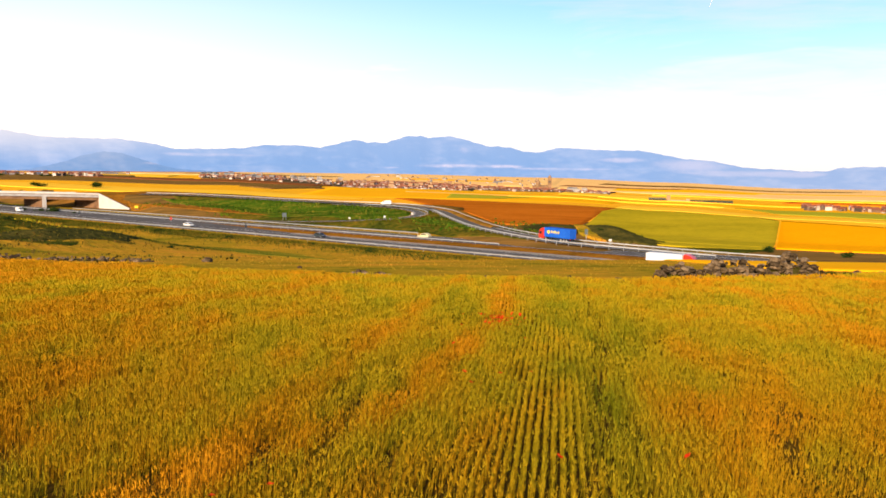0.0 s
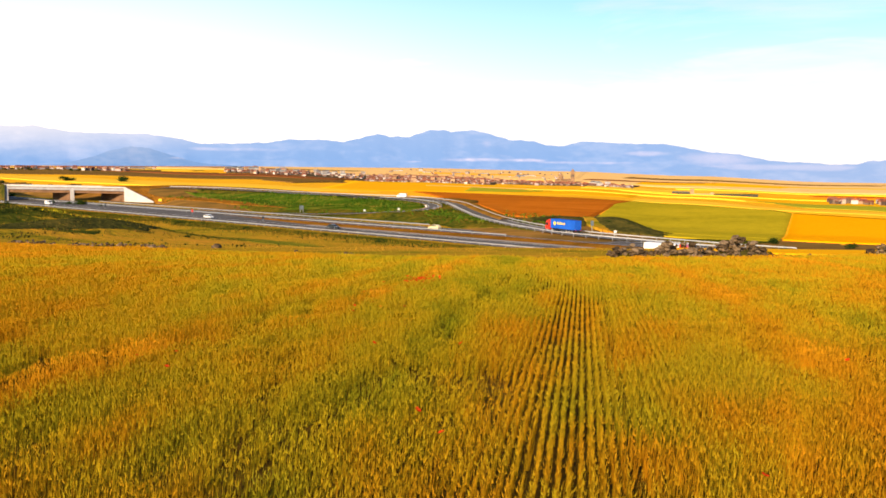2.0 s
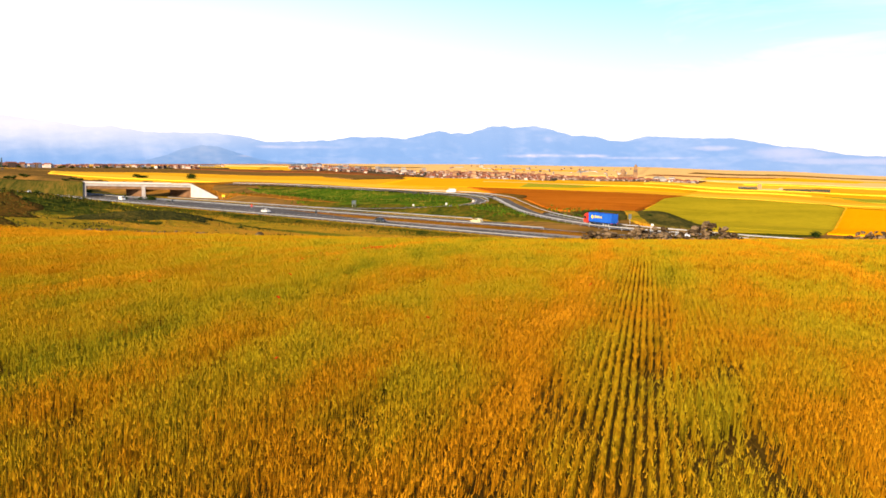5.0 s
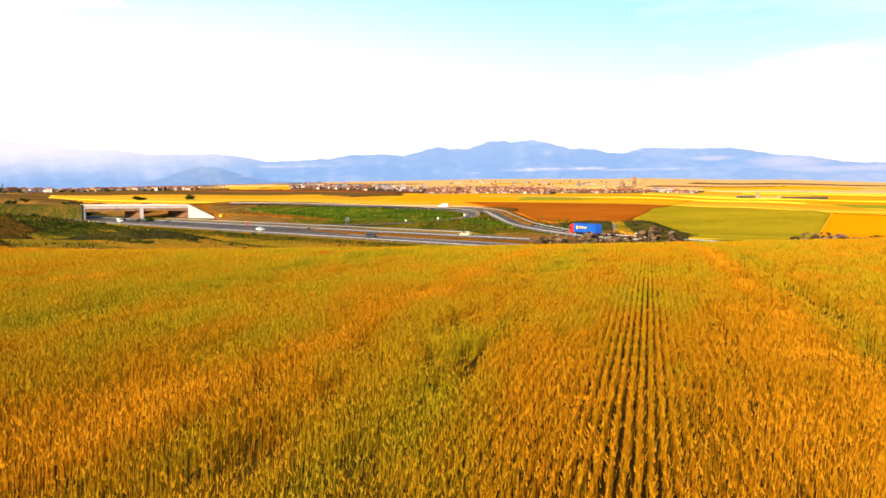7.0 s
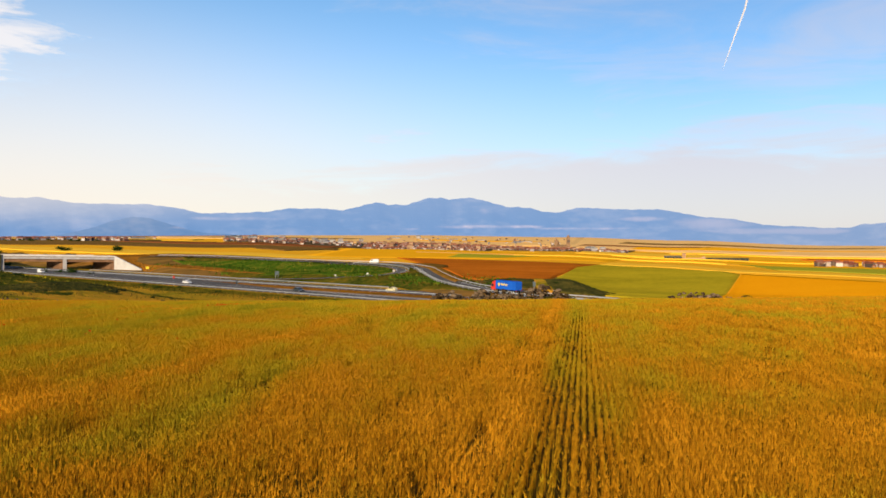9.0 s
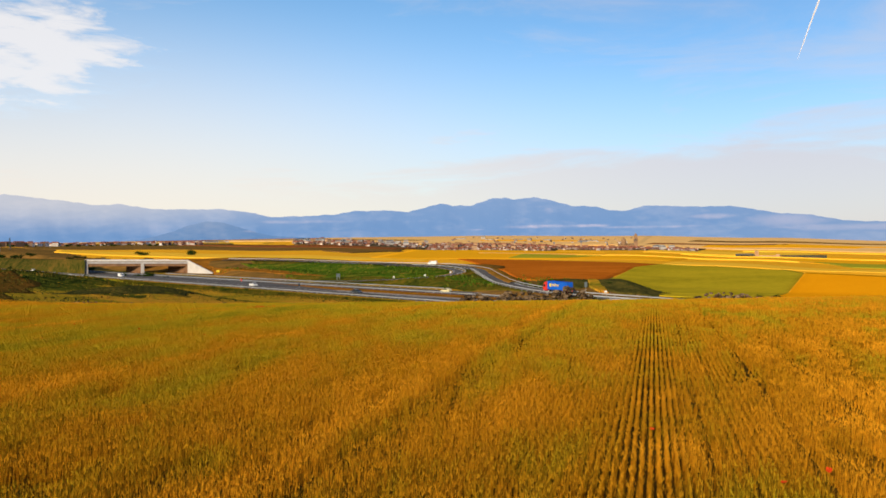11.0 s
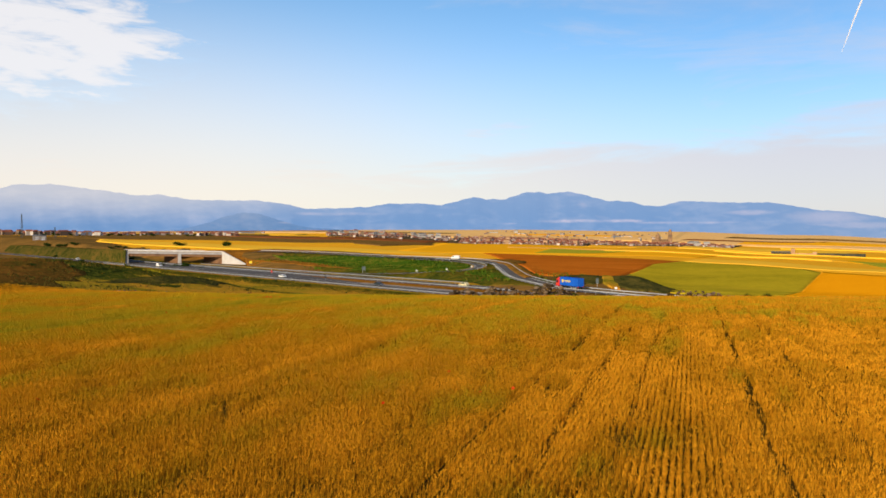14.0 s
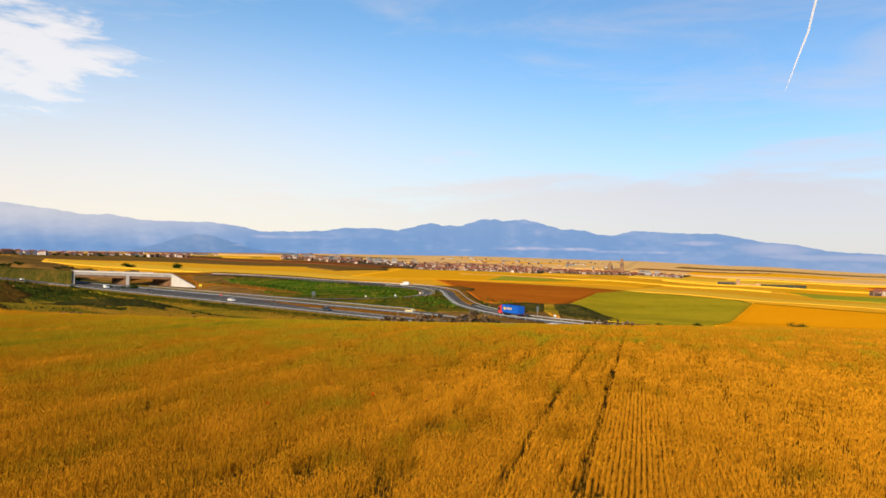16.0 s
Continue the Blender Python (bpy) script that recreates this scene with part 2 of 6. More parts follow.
ROW_TURN = radians(9.1)  # the drill rows bear 9 degrees to the right of ahead
M = {
    "plain": material("dry_plain", [(0.82, 0.33, 0.012), (0.99, 0.46, 0.022), (0.93, 0.40, 0.016)], 0.006, (1, 4.5, 1), 0.22, 0.05, bump=0.2, low=0.3, high=0.7),
    "dry_grass": material("dry_grass", [(0.10, 0.115, 0.009), (0.34, 0.22, 0.015), (0.52, 0.26, 0.02), (0.62, 0.27, 0.026)], 0.04, (1, 1.8, 1), 0.5, 0.5, bump=0.6, low=0.34, high=0.64),
    "slope": material("bare_slope", [(0.05, 0.045, 0.008), (0.20, 0.085, 0.012), (0.40, 0.15, 0.016), (0.30, 0.17, 0.02)], 0.11, (1, 1, 1), 0.0, 0.9, bump=0.5, low=0.3, high=0.7, fine_mix=0.45),
    "margin": material("fallow_margin", [(0.07, 0.055, 0.012), (0.19, 0.10, 0.018), (0.34, 0.15, 0.022), (0.22, 0.14, 0.02)], 0.03, (1, 2.5, 1), 0.6, 0.3, bump=0.4, low=0.3, high=0.7),
    "earth": material("dark_earth", [(0.022, 0.028, 0.009), (0.065, 0.06, 0.014), (0.14, 0.105, 0.02)], 0.14, fine=0.8, bump=0.7),
    "brown_bank": material("brown_bank", [(0.05, 0.05, 0.008), (0.14, 0.066, 0.011), (0.22, 0.092, 0.015)], 0.05, fine=0.5, bump=0.6),
    "soil": material("field_soil", [(0.05, 0.032, 0.006), (0.10, 0.056, 0.008), (0.16, 0.078, 0.010)], 0.12, (3.0, 0.5, 1), -ROW_TURN, 3.0, bump=0.6),
    "green": material("green_verge", [(0.012, 0.035, 0.004), (0.035, 0.085, 0.006), (0.07, 0.12, 0.009), (0.24, 0.17, 0.02), (0.36, 0.25, 0.05)], 0.07, (1, 2.6, 1), 0.5, 0.5, bump=0.7, low=0.30, high=0.74, fine_mix=0.5),
    "red_field": material("red_ploughed", [(0.36, 0.08, 0.007), (0.53, 0.135, 0.010), (0.64, 0.19, 0.016)], 0.02, (1, 4, 1), 0.2, 0.3, bump=0.4, low=0.3, high=0.7),
    "olive": material("olive_crop", [(0.26, 0.20, 0.010), (0.40, 0.30, 0.013), (0.50, 0.355, 0.016), (0.60, 0.38, 0.018)], 0.022, (1, 3, 1), 0.35, 0.4, bump=0.3, low=0.3, high=0.72),
    "orange_crop": material("orange_crop", [(0.93, 0.345, 0.004), (0.98, 0.39, 0.005)], 0.02, (1, 2, 1), 0.2, 0.5, bump=0.3),
    "pale": material("pale_stubble", [(0.96, 0.46, 0.02), (0.99, 0.55, 0.045), (0.98, 0.51, 0.03)], 0.012, (1, 5, 1), 0.1, 0.12, low=0.3, high=0.7),
    "gold": material("gold_crop", [(0.92, 0.37, 0.006), (0.99, 0.45, 0.012), (0.96, 0.40, 0.008)], 0.012, (1, 6, 1), 0.1, 0.12, low=0.3, high=0.7),
    "brown": material("brown_fallow", [(0.16, 0.045, 0.016), (0.26, 0.08, 0.022), (0.34, 0.12, 0.035)], 0.008, (1, 5, 1), 0.1, 0.07),
    "dull": material("dull_olive", [(0.09, 0.062, 0.018), (0.20, 0.108, 0.026), (0.36, 0.175, 0.038)], 0.008, (1, 4, 1), 0.1, 0.09, fine_mix=0.45, low=0.32, high=0.68),
    "lime": material("lime_crop", [(0.36, 0.34, 0.02), (0.50, 0.42, 0.03)], 0.01, (1, 4, 1), 0.1, 0.1),
    "bank": material("bank_grass", [(0.020, 0.030, 0.006), (0.065, 0.075, 0.009), (0.15, 0.11, 0.012), (0.27, 0.145, 0.018)], 0.06, fine=0.5, bump=0.8, low=0.34, high=0.68, fine_mix=0.45),
    "scrub_bank": material("scrub_bank", [(0.018, 0.028, 0.006), (0.055, 0.06, 0.010), (0.11, 0.08, 0.016), (0.19, 0.105, 0.02)], 0.12, fine=0.7, bump=0.4, fine_mix=0.45),
    "lime_grass": material("lime_grass", [(0.07, 0.09, 0.008), (0.17, 0.17, 0.014), (0.34, 0.24, 0.02)], 0.06, (1, 2, 1), 0.6, 0.5, bump=0.5),
    "asphalt": material("asphalt", [(0.10, 0.092, 0.086), (0.165, 0.152, 0.142)], 0.05, (1, 1, 1), 0.6, 1.2, rough=0.8, bump=0.2),
    "shoulder": material("pale_shoulder", [(0.30, 0.27, 0.22), (0.42, 0.38, 0.31)], 0.3, fine=2.0),
    "paint": material("road_paint", [(0.62, 0.62, 0.60), (0.78, 0.78, 0.76)], 0.4, fine=3.0, rough=0.6),
    "concrete": material("white_concrete", [(0.50, 0.485, 0.47), (0.68, 0.66, 0.64)], 0.25, fine=1.6, rough=0.8, bump=0.15),
    "concrete_mid": material("grey_concrete", [(0.30, 0.29, 0.30), (0.46, 0.45, 0.46)], 0.25, (1, 1, 0.4), 0.0, 1.6, rough=0.8, bump=0.15),
    "town_dark": material("town_gardens", [(0.045, 0.04, 0.022), (0.16, 0.10, 0.05)], 0.02, fine=0.1),
    "old_stone": material("old_stone", [(0.21, 0.125, 0.07), (0.40, 0.25, 0.14)], 0.08, fine=0.5),
    # brown from dirt, and from under-deck shade put into the base colour
    "concrete_dark": material("dirty_shaded_concrete", [(0.13, 0.075, 0.045), (0.30, 0.17, 0.10)], 0.25, fine=1.4, rough=0.85, bump=0.2),
    "steel": material("galvanised_steel", [(0.36, 0.37, 0.38), (0.52, 0.53, 0.54)], 0.5, fine=6.0, rough=0.5, metal=0.35),
    "stone": material("field_stone", [(0.045, 0.031, 0.018), (0.11, 0.075, 0.042), (0.27, 0.19, 0.115)], 1.2, fine=7.0, bump=0.7, piece=0.30),
    "leaf": material("bush_leaf", [(0.018, 0.035, 0.008), (0.05, 0.085, 0.015)], 0.8, fine=5.0, island=0.4, through_light=0.2),
    "bark": material("bark", [(0.06, 0.04, 0.025), (0.12, 0.085, 0.05)], 3.0, fine=20.0),
    "yellow_flower": material("broom_flower", [(0.40, 0.36, 0.02), (0.75, 0.58, 0.02)], 0.8, island=0.5, through_light=0.2),
    "poppy": material("poppy_petal", [(0.72, 0.045, 0.010), (0.85, 0.09, 0.015)], 3.0, island=0.4, through_light=0.3),
    "wheat": material("wheat_leaf", [(0.16, 0.165, 0.008), (0.36, 0.255, 0.010), (0.44, 0.196, 0.007), (0.66, 0.295, 0.012)], 0.9, (2.0, 0.7, 1), -ROW_TURN, 6.0,
                      rough=0.75, island=0.16, through_light=0.2, low=0.0, high=1.0, grown=0.8),
    "ear": material("wheat_ear", [(0.22, 0.22, 0.011), (0.45, 0.32, 0.013), (0.52, 0.235, 0.009), (0.77, 0.35, 0.016)], 0.9, (2.0, 0.7, 1), -ROW_TURN, 6.0,
                    rough=0.7, island=0.16, through_light=0.15, low=0.0, high=1.0, grown=0.8),
    "white_paint": material("white_paint", [(0.78, 0.78, 0.76), (0.86, 0.86, 0.84)], 0.6, fine=4.0, rough=0.4, spec=0.5),
    "red_paint": material("red_paint", [(0.62, 0.03, 0.015), (0.70, 0.045, 0.02)], 0.6, rough=0.3, spec=0.5),
    "blue_paint": material("blue_tarpaulin", [(0.012, 0.10, 0.55), (0.02, 0.14, 0.66)], 0.5, fine=2.0, rough=0.5, bump=0.1),
    "yellow_paint": material("yellow_paint", [(0.80, 0.60, 0.04), (0.86, 0.68, 0.06)], 0.6, rough=0.4),
    "cream_paint": material("cream_paint", [(0.72, 0.62, 0.34), (0.80, 0.72, 0.42)], 0.6, rough=0.4, spec=0.4),
    "dark_paint": material("dark_paint", [(0.02, 0.03, 0.04), (0.035, 0.05, 0.06)], 0.6, rough=0.3, spec=0.5),
    "silver_paint": material("silver_paint", [(0.55, 0.56, 0.58), (0.66, 0.67, 0.68)], 0.6, rough=0.35, metal=0.5),
    "rubber": material("rubber", [(0.018, 0.018, 0.018), (0.03, 0.03, 0.03)], 5.0, rough=0.85),
    "glass": glass("tinted_glass", (0.02, 0.025, 0.03)),
    "shed": material("shed_sheet", [(0.045, 0.055, 0.04), (0.085, 0.09, 0.065)], 0.1, rough=0.6),
    "sign_green": material("sign_back", [(0.10, 0.13, 0.15), (0.14, 0.17, 0.18)], 1.0, rough=0.5),
    "wall_cream": material("cream_render", [(0.16, 0.10, 0.07), (0.42, 0.30, 0.22)], 0.05, piece=0.8, low=0.2, high=0.8),
    "wall_white": material("white_render", [(0.22, 0.20, 0.19), (0.50, 0.47, 0.44)], 0.05, piece=0.8, low=0.2, high=0.8),
    "wall_tan": material("tan_stone", [(0.34, 0.21, 0.12), (0.52, 0.34, 0.20)], 0.06, fine=0.5, piece=0.4),
    "roof_tile": material("red_roof_tile", [(0.20, 0.06, 0.035), (0.40, 0.145, 0.08)], 0.1, piece=0.8, low=0.2, high=0.8),
    "field_edge": material("field_edge", [(0.44, 0.24, 0.06), (0.62, 0.33, 0.08)], 0.01, (1, 3, 1), 0.1, 0.05),
    "far_plain": material("far_plain", [(0.62, 0.34, 0.12), (0.88, 0.50, 0.16), (0.95, 0.57, 0.20), (0.72, 0.40, 0.14)], 0.005, (1, 5, 1), 0.1, 0.03, low=0.3, high=0.7),
    "town_wall": material("town_wall", [(0.07, 0.055, 0.05), (0.24, 0.18, 0.14), (0.66, 0.62, 0.58)], 0.05, island=1.0, low=0.05, high=0.95),
    "town_roof": material("town_roof", [(0.18, 0.065, 0.04), (0.38, 0.15, 0.09)], 0.05, island=0.9, low=0.1, high=0.9),
    "roof_grey": material("grey_roof", [(0.13, 0.14, 0.15), (0.30, 0.32, 0.34)], 0.1, piece=0.6),
    "window": glass("window_glass", (0.04, 0.05, 0.07), 0.2),
}


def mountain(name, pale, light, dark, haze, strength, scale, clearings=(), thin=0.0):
    """Backdrop of wooded slopes with paler clearings and fields, some kilometres off, its distance haze painted in as
    emission.
    """
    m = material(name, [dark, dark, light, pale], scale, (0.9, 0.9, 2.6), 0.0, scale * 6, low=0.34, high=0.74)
    s = m.node_tree.nodes["Principled BSDF"]
    n, l = m.node_tree.nodes, m.node_tree.links
    def calc(op, a, b=None, c=None):
        k = n.new("ShaderNodeMath")
        k.operation = op
        for slot, val in enumerate((a, b, c)):
            if isinstance(val, (int, float)):
                k.inputs[slot].default_value = val
            elif val is not None:
                l.new(val, k.inputs[slot])
        return k.outputs[0]
    def between(val, a, b, top=1.0):
        k = n.new("ShaderNodeMapRange")
        k.interpolation_type = "SMOOTHSTEP"
        k.inputs["From Min"].default_value, k.inputs["From Max"].default_value, k.inputs["To Max"].default_value = a, b, top
        l.new(val, k.inputs["Value"])
        return k.outputs[0]
    def blend(f, a, b):
        k = n.new("ShaderNodeMix")
        k.data_type = "RGBA"
        for slot, val in (("Factor", f), ("A", a), ("B", b)):
            if isinstance(val, tuple):
                k.inputs[slot].default_value = val
            else:
                l.new(val, k.inputs[slot])
        return k.outputs["Result"]
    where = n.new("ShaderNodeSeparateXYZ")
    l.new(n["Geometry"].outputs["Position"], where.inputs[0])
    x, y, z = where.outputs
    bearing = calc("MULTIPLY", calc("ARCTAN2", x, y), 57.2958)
    # painted haze: paler over the crests of the western end, and a little everywhere
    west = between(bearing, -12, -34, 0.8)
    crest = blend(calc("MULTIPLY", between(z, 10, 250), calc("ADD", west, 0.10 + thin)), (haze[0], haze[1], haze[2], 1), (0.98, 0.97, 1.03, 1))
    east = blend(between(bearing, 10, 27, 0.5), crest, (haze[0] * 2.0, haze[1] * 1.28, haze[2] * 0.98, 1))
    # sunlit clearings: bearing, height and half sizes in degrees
    haze_glow, shade_in = east, n["Color Ramp"].outputs["Color"]
    ragged = n["Noise Texture"].outputs["Fac"]
    for az, el, wide, tall, how in clearings:
        a = calc("DIVIDE", calc("SUBTRACT", bearing, az), wide)
        b = calc("DIVIDE", calc("SUBTRACT", calc("DIVIDE", z, 82.0), el), tall)
        d = calc("ADD", calc("ADD", calc("MULTIPLY", a, a), calc("MULTIPLY", b, b)), calc("MULTIPLY_ADD", ragged, 9.0, -4.2))
        mask = between(d, 1.8, -0.6, how * 0.95)
        shade_in = blend(mask, shade_in, (0.56, 0.40, 0.27, 1))
    l.new(shade_in, s.inputs["Base Color"])
    # the blue distance haze is a glow on the slopes themselves
    l.new(haze_glow, s.inputs["Emission Color"])
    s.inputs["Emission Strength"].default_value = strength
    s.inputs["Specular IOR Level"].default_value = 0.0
    return m


CLEARINGS = [(1.4, 0.62, 3.2, 0.15, 0.6), (10.0, 0.45, 3.0, 0.12, 0.5), (18.3, 0.75, 2.4, 0.4, 0.22), (13.2, 1.2, 2.0, 0.2, 0.3), (1.6, 1.9, 0.5, 0.25, 0.4), (-17.2, 1.3, 3.2, 0.16, 0.35), (-4.3, 0.45, 0.9, 0.08, 0.5), (23, 0.2, 4.0, 0.2, 0.2)]
# last colour triple and the number after it: haze glow and its strength
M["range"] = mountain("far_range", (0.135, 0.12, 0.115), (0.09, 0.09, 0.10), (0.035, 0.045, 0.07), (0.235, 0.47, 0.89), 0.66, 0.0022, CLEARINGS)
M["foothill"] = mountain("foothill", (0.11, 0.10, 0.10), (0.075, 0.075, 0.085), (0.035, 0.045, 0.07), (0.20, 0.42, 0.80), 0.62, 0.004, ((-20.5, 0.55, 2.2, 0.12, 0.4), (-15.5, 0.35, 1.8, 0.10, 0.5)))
# ---------------------------------------------------------------- the lie of the land
def ease(a, b, v):
    t = np.clip((v - a) / (b - a), 0, 1)
    return t * t * (3 - 2 * t)


ROAD_START, ALONG, ACROSS = np.array([-198.0, 331.0]), np.array([0.803, -0.596]), np.array([0.596, 0.803])
ROAD_Z = -20.0


def road_xy(s, q):
    """Plan of the point s metres down the motorway and q metres beyond its near rail."""
    return ROAD_START + np.multiply.outer(np.asarray(s, float), ALONG) + np.multiply.outer(np.asarray(q, float), ACROSS)


FIELD_Y = [-400, -150, -60, -15, 12, 23, 38, 52, 66, 80, 100, 130, 200, 900]
FIELD_Z = [-1.4, -3.0, -4.2, -4.75, -5.45, -5.85, -6.85, -8.05, -9.3, -10.2, -12.3, -15.2, -20.6, -22.0]
# height of the land by bearing (columns) and distance (rows), beyond the motorway
LAND_AZ = [-75, -44, -30, -18, -5, 8, 17, 26, 42]
LAND_D = [180, 300, 360, 520, 900, 1600, 2600, 3400, 4700]
LAND_Z = np.array([
    [-14, -14, -19, -20, -20, -20.5, -20.5, -20.5, -18],
    [-13, -13, -20, -20, -17, -19, -24, -25, -24],
    [-12, -11, -19, -18, -17.5, -17.5, -18, -19, -21],
    [-10, -9, -15, -14.5, -19, -20, -22, -26, -28],
    [-7, -5, -13, -18, -24, -28, -34, -40, -44],
    [-7, -6, -12, -20, -32, -41, -54, -62, -66],
    [-15, -14, -12, -24, -55, -66, -82, -90, -94],
    [-20, -18, -11, -16, -44, -67, -84, -98, -104],
    [-24, -22, -6, -2, -1, -14, -34, -62, -70]])

# centre lines of the slip roads: x, y, z
RAMP = [(96, 163, -20), (70, 181, -20), (56, 192, -19.8), (43, 200, -19.4), (31, 212, -19), (15, 243, -18), (5, 290, -17), (0, 316, -16.3),
        (-9, 333, -15.6), (-20, 340, -14.9), (-34, 343, -14.5), (-52, 347, -14.2), (-75, 360, -14), (-106, 385, -13.7), (-140, 404, -13.2), (-172, 410, -12.9)]
LOOP = [(-52, 341, -14.7), (-41, 336.5, -14.9), (-30, 333, -15.2), (-20, 328, -15.7), (-13, 319, -16.3), (-10, 308, -16.9), (-12, 298, -17.5), (-21, 291, -18.2), (-40, 287, -19), (-62, 289, -19.6), (-90, 303, -20), (-118, 323, -20)]


def glide(points, steps=8):
    """A smooth line through the points (Catmull-Rom)."""
    p = np.array([points[0], *points, points[-1]], float)
    out = []
    for i in range(1, len(p) - 2):
        for t in np.linspace(0, 1, steps, endpoint=False):
            a, b, c, d = p[i - 1:i + 3]
            out.append(0.5 * (2 * b + (c - a) * t + (2 * a - 5 * b + 4 * c - d) * t * t + (3 * b - a - 3 * c + d) * t ** 3))
    out.append(p[-2])
    return np.array(out)


RAMP_LINE, LOOP_LINE = glide(RAMP), glide(LOOP)


def near_line(x, y, line):
    """Distance in plan to a line, and the line's height there."""
    best, height = np.full(x.shape, 1e9), np.zeros(x.shape)
    for a, b in zip(line[:-1], line[1:]):
        d = b[:2] - a[:2]
        t = np.clip(((x - a[0]) * d[0] + (y - a[1]) * d[1]) / (d @ d + 1e-9), 0, 1)
        r = np.hypot(x - a[0] - t * d[0], y - a[1] - t * d[1])
        better = r < best
        best[better], height[better] = r[better], (a[2] + t * (b[2] - a[2]))[better]
    return best, height


def hump(x, y, cx, cy, along, across, turn, height):
    c, s = math.cos(radians(turn)), math.sin(radians(turn))
    u, v = (x - cx) * c + (y - cy) * s, -(x - cx) * s + (y - cy) * c
    return height * np.exp(-(u / along) ** 2 - (v / across) ** 2)


def land(x, y):
    """Height of the ground."""
    x, y = np.asarray(x, float), np.asarray(y, float)
    shape = np.broadcast(x, y).shape
    x, y = np.broadcast_to(x, shape).ravel().copy(), np.broadcast_to(y, shape).ravel().copy()
    field = sum(np.interp(y + k, FIELD_Y, FIELD_Z) for k in (-6, 0, 6)) / 3 + 0.006 * (np.clip(x, -60, 90) - 12) * ease(20, 60, y)
    d, az = np.hypot(x, y), np.degrees(np.arctan2(x, y))
    i = np.clip(np.searchsorted(LAND_D, d) - 1, 0, len(LAND_D) - 2)
    f = np.clip((np.log(np.maximum(d, 1)) - np.log(np.take(LAND_D, i))) / (np.log(np.take(LAND_D, i + 1)) - np.log(np.take(LAND_D, i))), 0, 1)
    j = np.clip(np.searchsorted(LAND_AZ, az) - 1, 0, len(LAND_AZ) - 2)
    g = ease(0, 1, (az - np.take(LAND_AZ, j)) / (np.take(LAND_AZ, j + 1) - np.take(LAND_AZ, j)))
    far = (LAND_Z[i, j] * (1 - f) + LAND_Z[i + 1, j] * f) * (1 - g) + (LAND_Z[i, j + 1] * (1 - f) + LAND_Z[i + 1, j + 1] * f) * g
    s = (x - ROAD_START[0]) * ALONG[0] + (y - ROAD_START[1]) * ALONG[1]
    q = (x - ROAD_START[0]) * ACROSS[0] + (y - ROAD_START[1]) * ACROSS[1]
    side = ease(-5, 60, q)
    z = field * (1 - side) + far * side
    # the ground comes down to the motorway
    z += (ROAD_Z - 0.5 - z) * ease(-72 + 42 * ease(265, 312, s), -5, q) * (1 - ease(-3, 6, q)) * (s > -400)
    z += hump(x, y, -108, 132, 46, 24, 35, 9.0) + hump(x, y, -97, 92, 30, 24, 50, 3.5)
    z += hump(x, y, 40, 257, 15, 10, -12, 1.5) + hump(x, y, 59, 251, 10, 11, 4, 3.4)
    z += hump(x, y, -70, 136, 16, 5, 72, 1.8)
    by_wing = ease(-130, -100, s) * (1 - ease(2, 34, s)) * 14.5
    cut = ease(-12, -3, q) * (1 - ease(42 + by_wing, 54 + by_wing * 1.2, q)) * ease(-420, -330, s)
    z += (ROAD_Z - 0.45 - z) * cut
    for line, half in ((RAMP_LINE, 6.5), (LOOP_LINE, 5.0)):
        close = (np.abs(x + 30) < 220) & (np.abs(y - 290) < 170)
        r, h = near_line(x[close], y[close], line)
        w = 1 - ease(half, half + 14, r)
        z[close] += (h - 0.45 - z[close]) * w
    return z.reshape(shape)


BRIDGE_S, PIER_Q, SPAN = -28.0, 25.0, 31.0
DECK_Z = -13.0


# ---------------------------------------------------------------- builders
def part(name, bm, mat, parent=None, label="", smooth=False):
    me = bpy.data.meshes.new(name)
    bm.to_mesh(me)
    bm.free()
    me.materials.append(mat)
    if smooth:
        me.polygons.foreach_set("use_smooth", [True] * len(me.polygons))
    ob = new(name, me)
    if parent:
        ob.parent = parent
    return tagged(ob, label) if label else ob


def thing(name, label, category, at=(0, 0, 0), turn=0.0, group="", kind=""):
    ob = new(name)
    ob.matrix_basis = pose(*at, 0, 0, turn)
    return tagged(ob, label, category, group, kind)


def add_box(bm, x0, x1, y0, y1, z0, z1, bevel=0.0):
    made = bmesh.ops.create_cube(bm, size=1.0, matrix=Matrix.Translation(((x0 + x1) / 2, (y0 + y1) / 2, (z0 + z1) / 2)) @ Matrix.Diagonal((x1 - x0, y1 - y0, z1 - z0, 1)))
    if bevel:
        edges = list({e for v in made["verts"] for e in v.link_edges})
        bmesh.ops.bevel(bm, geom=edges, offset=bevel, segments=2, affect="EDGES", profile=0.6)
    return bm


def box(*a, **k):
    return add_box(bmesh.new(), *a, **k)


def grid_faces(rows, cols):
    i = np.arange(rows - 1)[:, None] * cols + np.arange(cols - 1)[None]
    return np.stack([i, i + 1, i + cols + 1, i + cols], -1).reshape(-1, 4)


